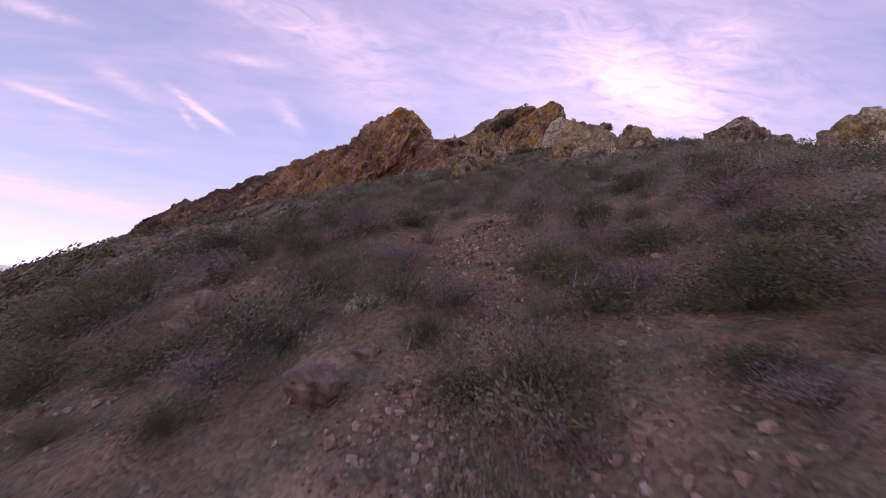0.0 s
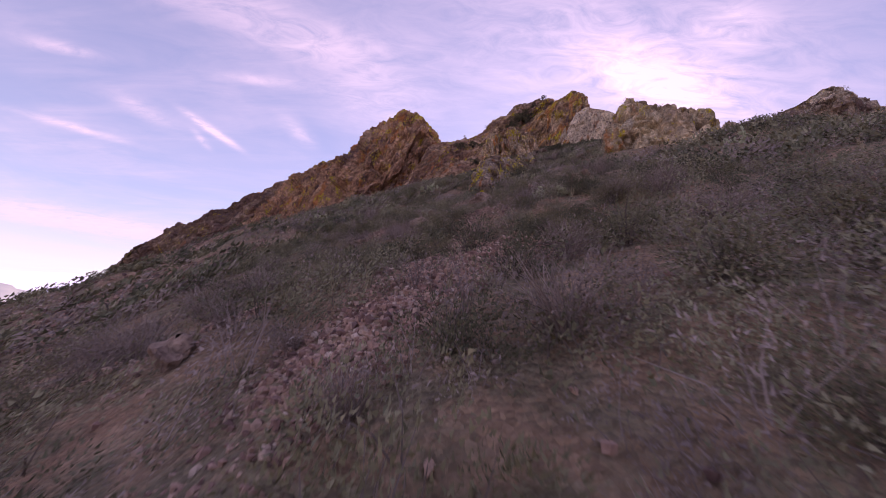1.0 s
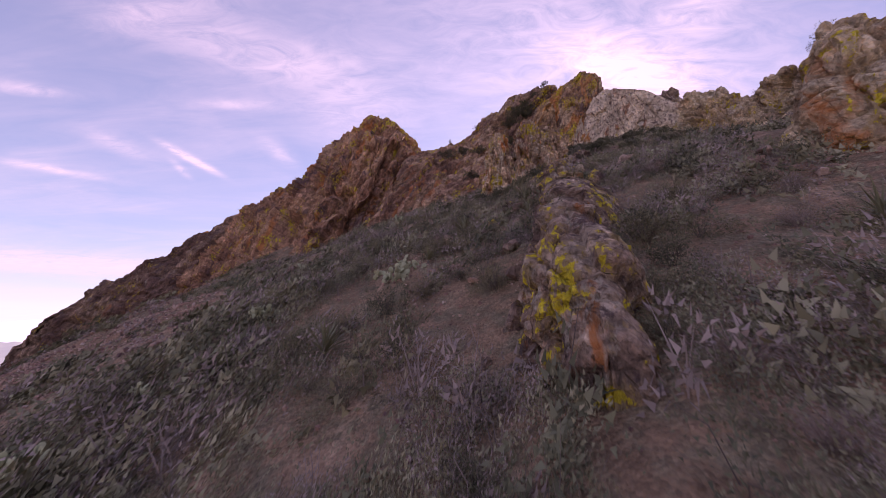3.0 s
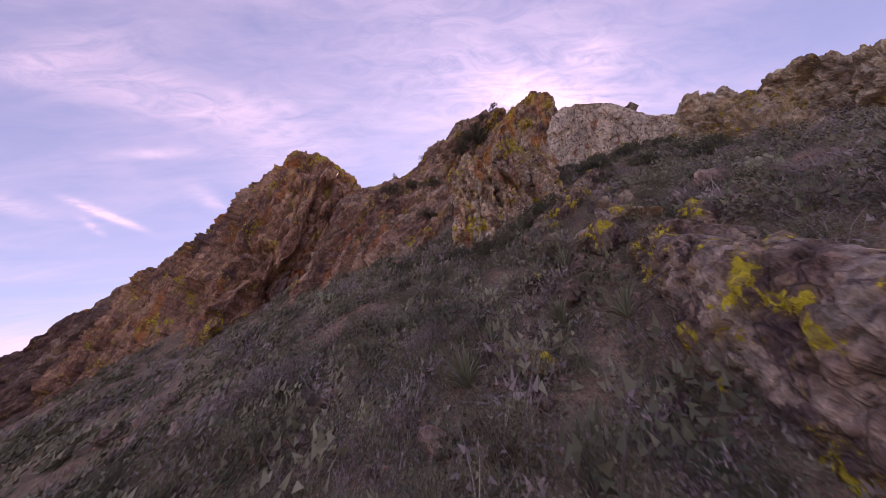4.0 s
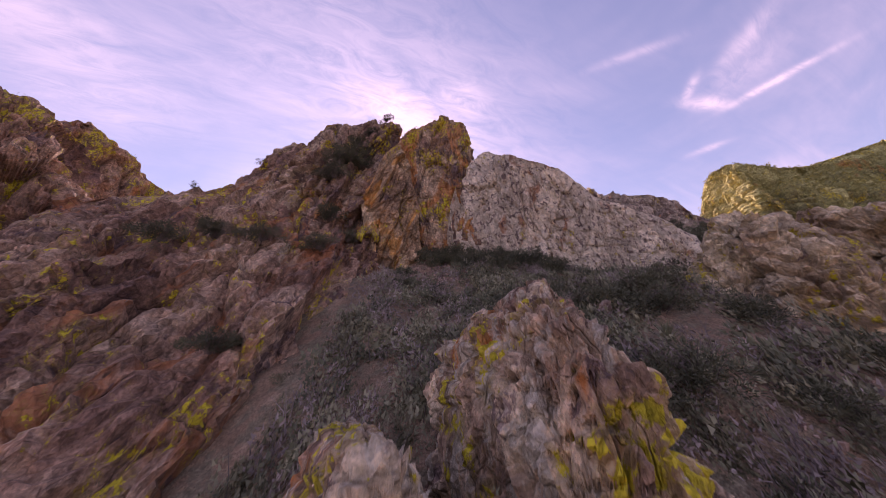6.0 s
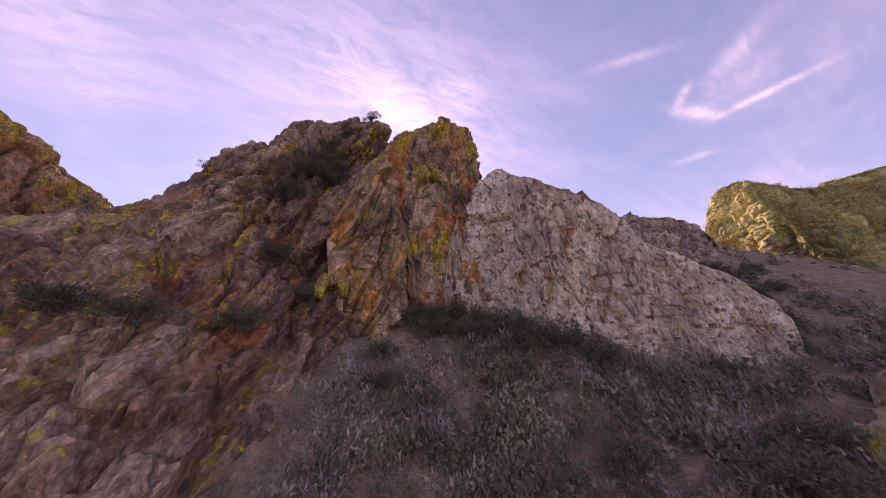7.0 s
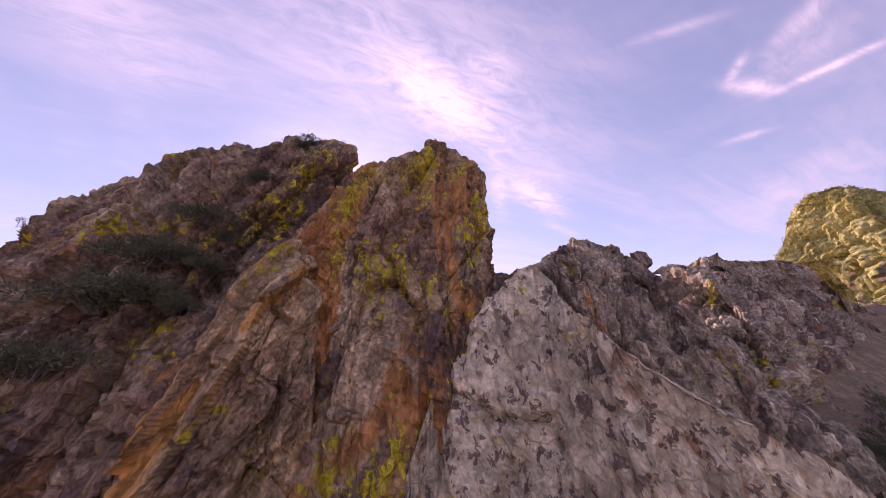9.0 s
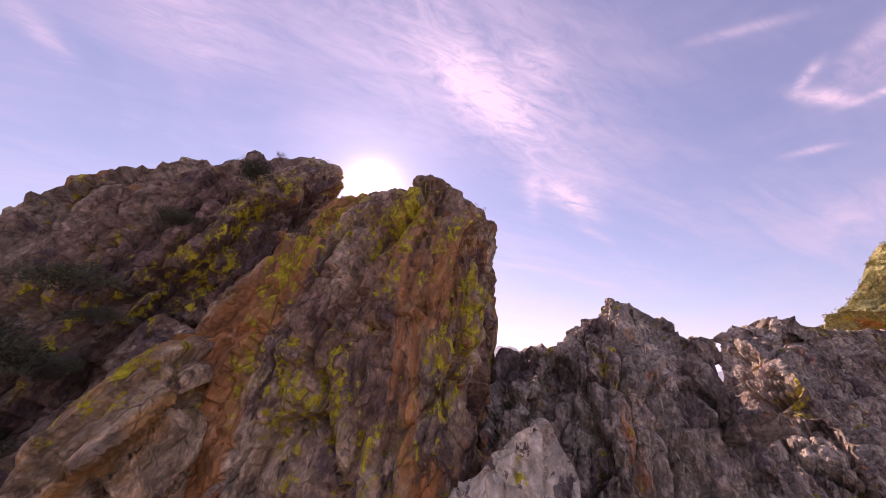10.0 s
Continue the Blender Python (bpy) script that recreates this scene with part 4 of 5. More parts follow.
def leaf_cloud(n, r, long, wide, flat=0.8, hollow=0.35, lumps=9):
    """Small leaves round the twig ends of a bush one metre across: quads."""
    heads = np.clip(r.normal(size=(lumps, 3)), -1.6, 1.6) * (0.30, 0.30, 0.16) + (0, 0, 0.36 * flat)
    pick = heads[r.integers(0, lumps, n)]
    off = r.normal(size=(n, 3))
    off *= (hollow + (1 - hollow) * r.random((n, 1)) ** 0.5) * 0.2 / np.linalg.norm(off, axis=1, keepdims=True)
    at = pick + off * (1, 1, 0.85)
    at[:, 2] = np.abs(at[:, 2]) + 0.02
    m = spin(n, r)
    grow = off / np.linalg.norm(off, axis=1, keepdims=True) + at * 0.9 + r.normal(size=(n, 3)) * 0.45 + (0, 0, 0.35)
    grow /= np.linalg.norm(grow, axis=1, keepdims=True)
    cross = np.cross(grow, m[:, :, 1])
    cross /= np.linalg.norm(cross, axis=1, keepdims=True)
    m = np.stack([grow, cross, np.cross(grow, cross)], 2)
    shape = np.array([(-0.5, -0.45, 0), (0.6, 0.0, 0.05), (-0.4, 0.6, 0.03)]) * (long, wide, long)
    size = 0.6 + 0.8 * r.random((n, 1, 1))
    v = at[:, None] + np.einsum("nij,kj->nki", m, shape) * size
    return v.reshape(-1, 3), np.arange(3 * n).reshape(-1, 3)


def twig_fan(n, r, thick=0.012, height=0.75, spread=0.55):
    """Thin crooked twigs fanning out from the foot: three-sided, two joints each."""
    vs, fs = [], []
    for i in range(n):
        a, lean = r.random() * 6.283, spread * math.sqrt(r.random())
        length = height * (0.6 + 0.5 * r.random())
        foot = np.array([r.normal() * 0.04, r.normal() * 0.04, -0.03])
        mid = foot + np.array([math.cos(a) * lean * 0.4, math.sin(a) * lean * 0.4, length * 0.5]) + r.normal(size=3) * 0.03
        tip = foot + np.array([math.cos(a) * lean, math.sin(a) * lean, length * (1 - 0.35 * lean)]) + r.normal(size=3) * 0.05
        base = len(vs) * 1
        ring = []
        for c, w in ((foot, thick), (mid, thick * 0.65), (tip, thick * 0.2)):
            for s in range(3):
                b = 2.094 * s + a
                ring.append(c + w * np.array([math.cos(b), math.sin(b), 0]))
        k0 = 9 * i
        vs.extend(ring)
        for lvl in (0, 3):
            for s in range(3):
                t = (s + 1) % 3
                fs.append((k0 + lvl + s, k0 + lvl + t, k0 + lvl + 3 + t, k0 + lvl + 3 + s))
    return np.array(vs), np.array(fs)


def fall_at(x, y):
    """The slope of the ground along x and y."""
    return (ground_at(x + 0.3, y) - ground_at(x - 0.3, y)) / 0.6, (ground_at(x, y + 0.3) - ground_at(x, y - 0.3)) / 0.6


def stand(x, y, turn, sink=0.04, lean=0.6):
    """A place on the slope, leaning out with it."""
    fx, fy = fall_at(np.array(x), np.array(y))
    out = Vector((-lean * float(fx), -lean * float(fy), 1.0)).normalized()
    tilt = Vector((0, 0, 1)).rotation_difference(out).to_matrix().to_4x4()
    return Matrix.Translation((x, y, float(ground_at(x, y)) - sink)) @ tilt @ pose(0, 0, 0, 0, 0, turn)


def scatter(protos, x, y, z, size, r, squash=0.25, fall=None):
    """Copies of prototype arrays joined into one."""
    vs, fs, count = [], [], 0
    kinds = r.integers(0, len(protos), len(x))
    for n, (v, f) in enumerate(protos):
        mine = np.flatnonzero(kinds == n)
        if not len(mine):
            continue
        a = r.random(len(mine)) * 6.283
        c, s = np.cos(a), np.sin(a)
        k = size[mine]
        h = k * (1 + squash * (r.random(len(mine)) - 0.5) * 2)
        vx = (v[None, :, 0] * c[:, None] - v[None, :, 1] * s[:, None]) * k[:, None] + x[mine][:, None]
        vy = (v[None, :, 0] * s[:, None] + v[None, :, 1] * c[:, None]) * k[:, None] + y[mine][:, None]
        vz = v[None, :, 2] * h[:, None] + z[mine][:, None]
        if fall is not None:
            # plants follow the slope that they stand on
            vz = vz + (vx - x[mine][:, None]) * fall[0][mine][:, None] + (vy - y[mine][:, None]) * fall[1][mine][:, None]
        vs.append(np.stack([vx, vy, vz], -1).reshape(-1, 3))
        fs.append((f[None] + (np.arange(len(mine)) * len(v))[:, None, None]).reshape(-1, f.shape[1]) + count)
        count += len(mine) * len(v)
    return np.concatenate(vs), np.concatenate(fs)


# tongues of scree: place and width
SCREE_LOW = ((-1.8, 16.9, 0.5), (-2.3, 16.5, 0.5), (-2.7, 16.2, 0.5), (-2.9, 15.6, 0.5), (-3.3, 14.9, 0.5), (-2.6, 14.4, 0.5), (-3.2, 14.3, 0.5), (-0.9, 16.7, 0.5), (-5.3, 15.4, 0.5), (-4.9, 16.3, 0.5),
         (-2.4, 17.6, 0.5), (-2.1, 18.1, 0.5), (-1.7, 18.5, 0.5), (-2.8, 17.1, 0.5), (-5.2, 18.6, 0.5), (-5.1, 18.1, 0.5), (-1.74, 16.3, 0.5), (-3, 14.7, 0.5), (-3.2, 13.3, 0.5), (-3.8, 12.4, 0.5),
         (-4.3, 11.9, 0.45), (-0.15, 11.2, 0.5), (-0.9, 10.9, 0.45), (-0.85, 10.3, 0.45), (0.05, 9.9, 0.5), (-4.3, 9.4, 0.4))
SCREE_MID = ((-0.4, 8.5, 0.3), (1, 7.9, 0.35), (-1.1, 7.4, 0.3), (-0.3, 8.7, 0.35), (0.6, 6.2, 0.6), (-1.1, 6.7, 0.6), (-4.4, 9.8, 0.5), (1.7, 9, 0.45), (-4.9, 8.5, 0.4), (-5.6, 22.4, 0.5),
         (-5.2, 23, 0.55), (-4.5, 23.5, 0.5), (-3.6, 25.1, 0.55), (-3.1, 25.7, 0.5), (-1.2, 21.6, 0.6), (-2, 21.2, 0.55), (-1.6, 20.8, 0.6), (-2.1, 20.3, 0.7), (-2.1, 19.5, 0.7), (-2.6, 17.6, 0.7),
         (-2.4, 16.2, 0.7), (-4.6, 16.8, 0.5), (-6.7, 41.7, 1.1), (-6.6, 38.1, 0.8), (-3.7, 52, 1), (4.2, 44.3, 0.8))
SCREE_FAR = ((-12.6, 26.5, 1), (-24.1, 40.8, 1.6), (-22.8, 43.6, 1.4), (-12.9, 42.9, 1.3), (4.9, 37.4, 0.9), (6.9, 44.6, 0.9), (7.4, 58.6, 1.6), (6.4, 60, 1), (-32, 55, 3), (-16.8, 24.2, 1.7),
         (-15, 34.7, 1.7), (-25, 36, 2.2), (-30, 44, 2.4), (-20, 42, 1.8), (-42, 64, 4), (-52, 69, 4), (-20.5, 28, 2), (-12.8, 18.7, 1.1), (-23.5, 38, 1.5))


def stony(x, y):
    """How bare and stony a place is, 0 to 1."""
    p = np.stack([x, y, np.zeros_like(x)], 1)
    s = np.clip((fbm(p / 4.5, 3, 91) - 0.5) * 2.0, 0, 0.8)
    for sx, sy, sr in SCREE_LOW + SCREE_MID + SCREE_FAR:
        u = (x - sx) * 0.54 + (y - sy) * 0.84
        v = (x - sx) * 0.84 - (y - sy) * 0.54
        s = np.maximum(s, np.exp(-((u / (1.9 * sr)) ** 2 + (v / sr) ** 2) ** 2))
    return s


CLEAR = ((-5.8, 33.1, 1.1), (-10.2, 36.1, 0.9), (-2.0, 7.5, 0.95), (-1.8, 7.0, 0.7), (-1.85, 8.0, 0.6), (-2.3, 9.3, 0.5), (6.0, 29.0, 2.0), (8.4, 28.0, 2.0), (10.6, 27.4, 2.0), (-1.5, 24.5, 1.3), (-2.8, 29.8, 0.8), (-3.9, 24.4, 0.6))


def sow(n, box, r, bare_too=0.12, power=1.0):
    x, y = r.uniform(box[0], box[1], n), r.uniform(box[2], box[3], n)
    keep = (r.random(n) > (1 - bare_too) * stony(x, y) ** power) & ~covered(x, y)
    # plants stand in clumps with open ground between
    keep &= r.random(n) < np.clip(0.90 + 1.0 * fbm(np.stack([x, y, 0 * x], 1) / 1.9, 2, 95), 0.12, 1.0)
    for cx, cy, cr in CLEAR:
        keep &= np.hypot(x - cx, y - cy) > cr
    return x[keep], y[keep]


def corridor(x, y):
    """The strip of slope nearest to the flight."""
    return (np.abs(x + 2.5) < 6.5) & (y > 6) & (y < 44)


# shrubs beyond the near strip
SHRUBS = (("sage", sage, 0.27), ("olive", olive, 0.23), ("deep", deep, 0.20), ("bare", bare, 0.30))
LABELS = {"sage": "low grey-green desert shrubs over the slope", "olive": "olive-green thorny shrubs over the slope", "deep": "dark green low bushes over the slope", "bare": "bare purplish-brown twiggy shrubs over the slope"}
for tag, material, share in SHRUBS:
    r = np.random.default_rng(100 + len(tag) * 7 + ord(tag[0]))
    leafless = tag == "bare"
    narrow = 0.7 if leafless else 1.0
    fine = ([leaf_cloud(105, r, 0.10, 0.066 * narrow, 0.68, 0.3, 12) for _ in range(6)], [twig_fan(4 if leafless else 1, r, 0.013) for _ in range(6)])
    coarse = ([leaf_cloud(88, r, 0.125, 0.095 * narrow, 0.64, 0.35) for _ in range(6)], [twig_fan(2 if leafless else 1, r, 0.02) for _ in range(6)])
    distant = ([leaf_cloud(46, r, 0.16, 0.11 * narrow, 0.62, 0.35, 7) for _ in range(6)], [twig_fan(1, r, 0.02) for _ in range(6)])
    x1, y1 = sow(int(8400 * share), (-13, 19, 2, 59), r)
    x2, y2 = sow(int(8000 * share), (-34, 34, 3, 66), r)
    x3, y3 = sow(int(5500 * share), (-100, 78, -10, 92), r)
    x0, y0 = sow(int(4200 * share), (-9, 6, 6, 44), r, 0.05)
    # denser brush on the shoulder, thinning out to its sides
    xk, yk = sow(int(3200 * share), (-17, 8, 21, 49), r, 0.3)
    use = r.random(len(xk)) < 1.15 - ((xk + 3.5) / 11) ** 2 - ((yk - 35) / 13) ** 2
    xk, yk = xk[use], yk[use]
    thin = (y0 > 24) | (r.random(len(x0)) < 0.85)
    x0, y0 = np.concatenate([x0[thin], xk]), np.concatenate([y0[thin], yk])
    close = ([leaf_cloud(230, r, 0.048, 0.027 * narrow, 0.72, 0.3, 16) for _ in range(5)], [twig_fan(6 if leafless else 2, r, 0.009) for _ in range(5)])
    use = ~corridor(x1, y1) | (y1 > 42)
    x1, y1 = x1[use], y1[use]
    low = y1 < 19
    xa, ya = sow(int(700 * share), (-9, 8, 6.5, 17), r, 0.15)
    xa, ya = np.concatenate([x1[low], xa]), np.concatenate([y1[low], ya])
    x1, y1 = x1[~low], y1[~low]
    xb, yb = sow(int(1900 * share), (-4, 26, 43, 61), r, 0.4)
    xm, ym = sow(int(1500 * share), (-13, 5, 27, 50), r, 0.3)
    xb, yb = np.concatenate([xb, xm]), np.concatenate([yb, ym])
    x1, y1 = np.concatenate([x1, xb]), np.concatenate([y1, yb])
    use = ~((np.abs(x2 - 3) < 16) & (y2 > 2) & (y2 < 59))
    x2, y2 = x2[use], y2[use]
    use = ~((np.abs(x3) < 34) & (y3 > 3) & (y3 < 66))
    x3, y3 = x3[use], y3[use]
    vs, fs, ws, gs, nv, nw = [], [], [], [], 0, 0
    for (x, y), (leaves, twigs) in (((x0, y0), close), ((xa, ya), close), ((x1, y1), fine), ((x2, y2), coarse), ((x3, y3), distant)):
        z = ground_at(x, y) - 0.05
        size = (0.45 if leaves is close[0] else 0.6) + (0.6 if leaves is close[0] else 0.8) * r.random(len(x)) ** 1.6
        fall = fall_at(x, y)
        v, f = scatter(leaves, x, y, z, size, np.random.default_rng(5), fall=fall)
        w, g = scatter(twigs, x, y, z, size, np.random.default_rng(5), fall=fall)
        vs.append(v), fs.append(f + nv), ws.append(w), gs.append(g + nw)
        nv, nw = nv + len(v), nw + len(w)
    ob = solid("shrubs", np.concatenate(vs), np.concatenate(fs), material, smooth=False)
    tagged(ob, LABELS[tag], "shrubs", kind="stuff")
    solid("shrub_twigs", np.concatenate(ws), np.concatenate(gs), bare if leafless else bark, ob, smooth=False)

# near shrubs, each a thing of its own
near_r = np.random.default_rng(31)
near_kinds = []
for tag, material, label in (("sage", sage, "low grey-green shrub with fine leaves on stony soil"), ("olive", olive, "olive-green thorny shrub on stony soil"), ("deep", deep, "dark green dense bush on the slope"), ("bare", bare, "leafless grey-brown twiggy shrub")):
    for variant in range(2):
        lv, lf = leaf_cloud(2100 if tag != "bare" else 1700, near_r, 0.036, 0.017 if tag != "bare" else 0.010, 0.78, 0.25, 26)
        tv, tf = twig_fan(24 if tag != "bare" else 60, near_r, 0.008, 0.8, 0.6)
        base = new("shrub")
        leaves = solid("foliage", lv, lf, material, base, smooth=False)
        stems = solid("branchwork", tv, tf, bark if tag != "bare" else bare, base, smooth=False)
        tagged(base, label, "shrub", "shrubs on the slope")
        near_kinds.append(base)
nx, ny = sow(1900, (-9, 4, 5, 42), near_r, 0.06)
gap_ok = []
for i in range(len(nx)):
    if len(gap_ok) < 300 and all((nx[i] - nx[j]) ** 2 + (ny[i] - ny[j]) ** 2 > 0.6 for j in gap_ok):
        gap_ok.append(i)
weights = np.array([0.17, 0.17, 0.12, 0.12, 0.09, 0.09, 0.12, 0.12])
first_use = set()
for i in gap_ok:
    kind = int(near_r.choice(8, p=weights / weights.sum()))
    s = 0.5 + 0.6 * near_r.random() ** 1.6
    m = stand(nx[i], ny[i], near_r.random() * 360)
    if kind in first_use:
        ob = copy_thing(near_kinds[kind], m)
    else:
        first_use.add(kind)
        ob = near_kinds[kind]
        ob.matrix_basis = m
    ob.scale = (s, s, s * (0.8 + 0.4 * near_r.random()))
for kind in range(8):
    if kind not in first_use:
        near_kinds[kind].matrix_basis = pose(-6, 12 + kind, float(ground_at(-6, 12 + kind)))

# fuller bushes low on the slope
full_r = np.random.default_rng(37)
FULL = (("olive-green full bush with fine leaves on stony soil", olive, ((-12.5, 25.9, 0.9), (-7.2, 22.5, 0.6), (-3.8, 21.2, 0.6), (-2.7, 21.4, 0.5), (-2, 22.6, 0.6), (-0.9, 20.2, 0.7), (-6.5, 10.4, 0.9), (-3.3, 7.5, 0.7), (1.9, 7.7, 0.7), (2.4, 7.1, 0.7), (-4.5, 7.7, 0.6), (-4.4, 34.9, 1.2), (-4.6, 32.1, 0.6), (0.1, 7.25, 1.25), (2.75, 8.0, 1.1), (-4.6, 8.8, 1.2), (-6.8, 9.9, 1.2), (0.75, 9.5, 1.0), (2.4, 9.6, 0.9), (-6.2, 9.0, 1.2), (-8.6, 11.8, 1.5), (4.4, 10.6, 1.0), (-2.2, 12.6, 1.2), (-0.3, 17.3, 0.9), (0.3, 17.6, 0.9), (-3.0, 17.6, 0.8), (-0.4, 18.7, 0.8), (1.0, 18.6, 1.1))),
        ("dark green full bush with fine leaves on stony soil", deep, ((-9.4, 24.6, 0.8), (-6.6, 24.6, 0.8), (-3.3, 20.6, 0.5), (-2.9, 22.2, 0.6), (-0.7, 24.5, 1), (-0.2, 21.4, 0.5), (-5.4, 11.3, 0.9), (-0.5, 7.5, 0.6), (1.5, 6.7, 0.6), (-1.1, 8.4, 0.5), (-10.3, 38.6, 1.1), (-3.8, 32.1, 0.5), (-9.5, 34.7, 1), (2.1, 7.3, 1.0), (-6.8, 12.2, 1.5), (-4.9, 11.9, 1.3), (1.0, 8.3, 0.8), (3.3, 8.5, 0.8), (1.8, 11.2, 0.9), (3.6, 12.4, 1.0), (-7.8, 13.8, 1.4), (5.8, 12.8, 1.1), (-0.9, 17.0, 0.7), (0.2, 18.3, 0.9), (-3.6, 18.3, 0.9), (-5.0, 19.4, 1.0), (0.7, 20.2, 1.1), (-2.9, 19.4, 0.6))),
        ("grey-brown twiggy full bush with few leaves", bare, ((-5.8, 21.8, 0.7), (-4.5, 21.6, 0.6), (-4.5, 21, 0.7), (-4.6, 24.1, 0.9), (-0.7, 20.6, 0.7), (-6.7, 9.8, 0.8), (-4.4, 11.4, 0.8), (0.1, 7.6, 0.6), (1.6, 6.3, 0.6), (0.2, 6.9, 0.6), (-7.8, 39, 1.4), (-3, 32.9, 0.7), (-0.7, 9.0, 0.9), (-1.9, 10.6, 1.1), (1.55, 8.5, 0.9), (-3.4, 8.2, 0.9), (3.9, 9.7, 1.3), (-5.7, 10.9, 1.3), (-3.1, 11.7, 1.2), (0.8, 12.2, 1.2), (-10.2, 13.6, 1.5))))
for label, material, places in FULL:
    full = new("bush")
    lv, lf = leaf_cloud(4000, full_r, 0.038, 0.014, 0.8, 0.2, 34)
    solid("foliage", lv, lf, material, full, smooth=False)
    lv, lf = twig_fan(40, full_r, 0.008, 0.75, 0.6)
    solid("branchwork", lv, lf, bark, full, smooth=False)
    tagged(full, label, "bush", "bushes low on the slope")
    for n, (px, py, w) in enumerate(places):
        m = stand(px, py, full_r.random() * 360)
        ob = copy_thing(full, m) if n else full
        if not n:
            ob.matrix_basis = m
        ob.scale = (w, w, w * 0.8)

# dry grass
def tuft(r, blades=8, tall=0.26):
    a, lean = r.random(blades) * 6.283, 0.12 + 0.5 * r.random(blades)
    h = tall * (0.5 + 0.6 * r.random(blades))
    c, s = np.cos(a), np.sin(a)
    foot = np.stack([c * 0.04, s * 0.04, np.full(blades, -0.03)], 1)
    tip = np.stack([c * lean * h, s * lean * h, h], 1)
    side = np.stack([-s, c, np.zeros(blades)], 1) * 0.008
    mid = (foot + tip) / 2 + np.stack([-c * 0.03, -s * 0.03, 0.04 + 0 * c], 1)
    v = np.stack([foot - side, foot + side, mid + side, mid - side, mid - side * 0.9, mid + side * 0.9, tip + side * 0.2, tip - side * 0.2], 1)
    f = (np.arange(blades) * 8)[:, None, None] + np.array([(0, 1, 2, 3), (4, 5, 6, 7)])[None]
    return v.reshape(-1, 3), f.reshape(-1, 4)


r = np.random.default_rng(61)
x, y = sow(3400, (-26, 24, 2, 58), r, 0.2)
z, size = ground_at(x, y), 0.6 + 0.9 * r.random(len(x))
v, f = scatter([tuft(r) for _ in range(8)], x, y, z, size, r)
tagged(solid("dry_grass", v, f, straw, smooth=False), "tufts of dry straw-coloured grass between the stones", "grass", kind="stuff")


# stones
def rock_lump(r, rings=5, around=7, rough=0.22, flat=0.7, blunt=False):
    """An angular stone one metre across: quads, closed at both ends."""
    th = np.array([0.12, 1.0, 2.4]) if blunt else np.linspace(0.12, math.pi - 0.12, rings)
    ph = np.arange(around) * 2 * math.pi / around
    t, p = np.meshgrid(th, ph, indexing="ij")
    v = np.stack([np.sin(t) * np.cos(p), np.sin(t) * np.sin(p), np.cos(t)], -1).reshape(-1, 3) * 0.5
    for _ in range(7):
        d = r.normal(size=3)
        d /= np.linalg.norm(d)
        over = v @ d - (0.20 + 0.14 * r.random())
        v = v - np.maximum(over, 0)[:, None] * d
    v = v * (1 + rough * (r.random((len(v), 1)) - 0.5)) * (1.0, 0.65 + 0.35 * r.random(), flat * (0.7 + 0.5 * r.random()))
    f = []
    for i in range(rings - 1):
        for j in range(around):
            f.append((i * around + j, (i + 1) * around + j, (i + 1) * around + (j + 1) % around, i * around + (j + 1) % around))
    return v, np.array(f)


def strew(n, box, r, lo, hi, keep_more=0.05):
    x, y = r.uniform(box[0], box[1], n), r.uniform(box[2], box[3], n)
    keep = (r.random(n) < stony(x, y) + keep_more) & ~covered(x, y)
    if hi > 0.4:
        keep &= ~corridor(x, y)
    x, y = x[keep], y[keep]
    size = lo * (hi / lo) ** (r.random(len(x)) ** 2.0)
    return x, y, ground_at(x, y) + 0.12 * size, size


r = np.random.default_rng(71)
small = [rock_lump(r, 3, 5, 0.3, 0.75, True) for _ in range(14)]
parts_x = [strew(8000, (-15, 16, 3, 58), r, 0.06, 0.20, 0.22), strew(5000, (-9, 5, 5, 44), r, 0.05, 0.18, 0.3), strew(6000, (-60, 34, 22, 75), r, 0.12, 0.40, 0.06)]
parts_x += [strew(int(2000 * sr * sr), (sx - 2 * sr, sx + 2 * sr, sy - 2 * sr, sy + 2 * sr), r, 0.045, 0.15, 0.0) for sx, sy, sr in SCREE_LOW + SCREE_MID]
parts_x += [strew(int(300 * sr * sr), (sx - 2 * sr, sx + 2 * sr, sy - 2 * sr, sy + 2 * sr), r, 0.10, 0.32, 0.0) for sx, sy, sr in SCREE_FAR]
x, y, z, size = (np.concatenate(c) for c in zip(*parts_x))
v, f = scatter(small, x, y, z, size, r)
tagged(solid("scree", v, f, scree_mat, smooth=False), "loose angular pinkish-brown stones strewn over the slope", "stones", kind="stuff")


def boulder(x, y, width, r, material, label, sink=0.25, tall=0.8, z=None, detail=(14, 20)):
    rings, around = detail
    v, f = rock_lump(r, rings, around, 0.06, tall)
    v = v * width
    n = v / np.maximum(np.linalg.norm(v, axis=1, keepdims=True), 1e-6)
    gap, rnd, tilt, _ = cells(v / (0.35 * width) + 10 * r.random(3), 3)
    v = v + n * (width * (0.10 * (rnd - 0.5) + 0.16 * tilt + 0.02 * fbm(v / (0.08 * width), 2, 4)))[:, None]
    low = v[:, 2].min()
    ob = solid("boulder", v - (0, 0, low), f, material, smooth=False)
    ground = float(ground_at(x, y)) if z is None else z
    ob.matrix_basis = pose(x, y, ground - sink * width * tall, r.uniform(-12, 12), r.uniform(-12, 12), r.random() * 360)
    return tagged(ob, label, "boulder", "boulders on the slope")


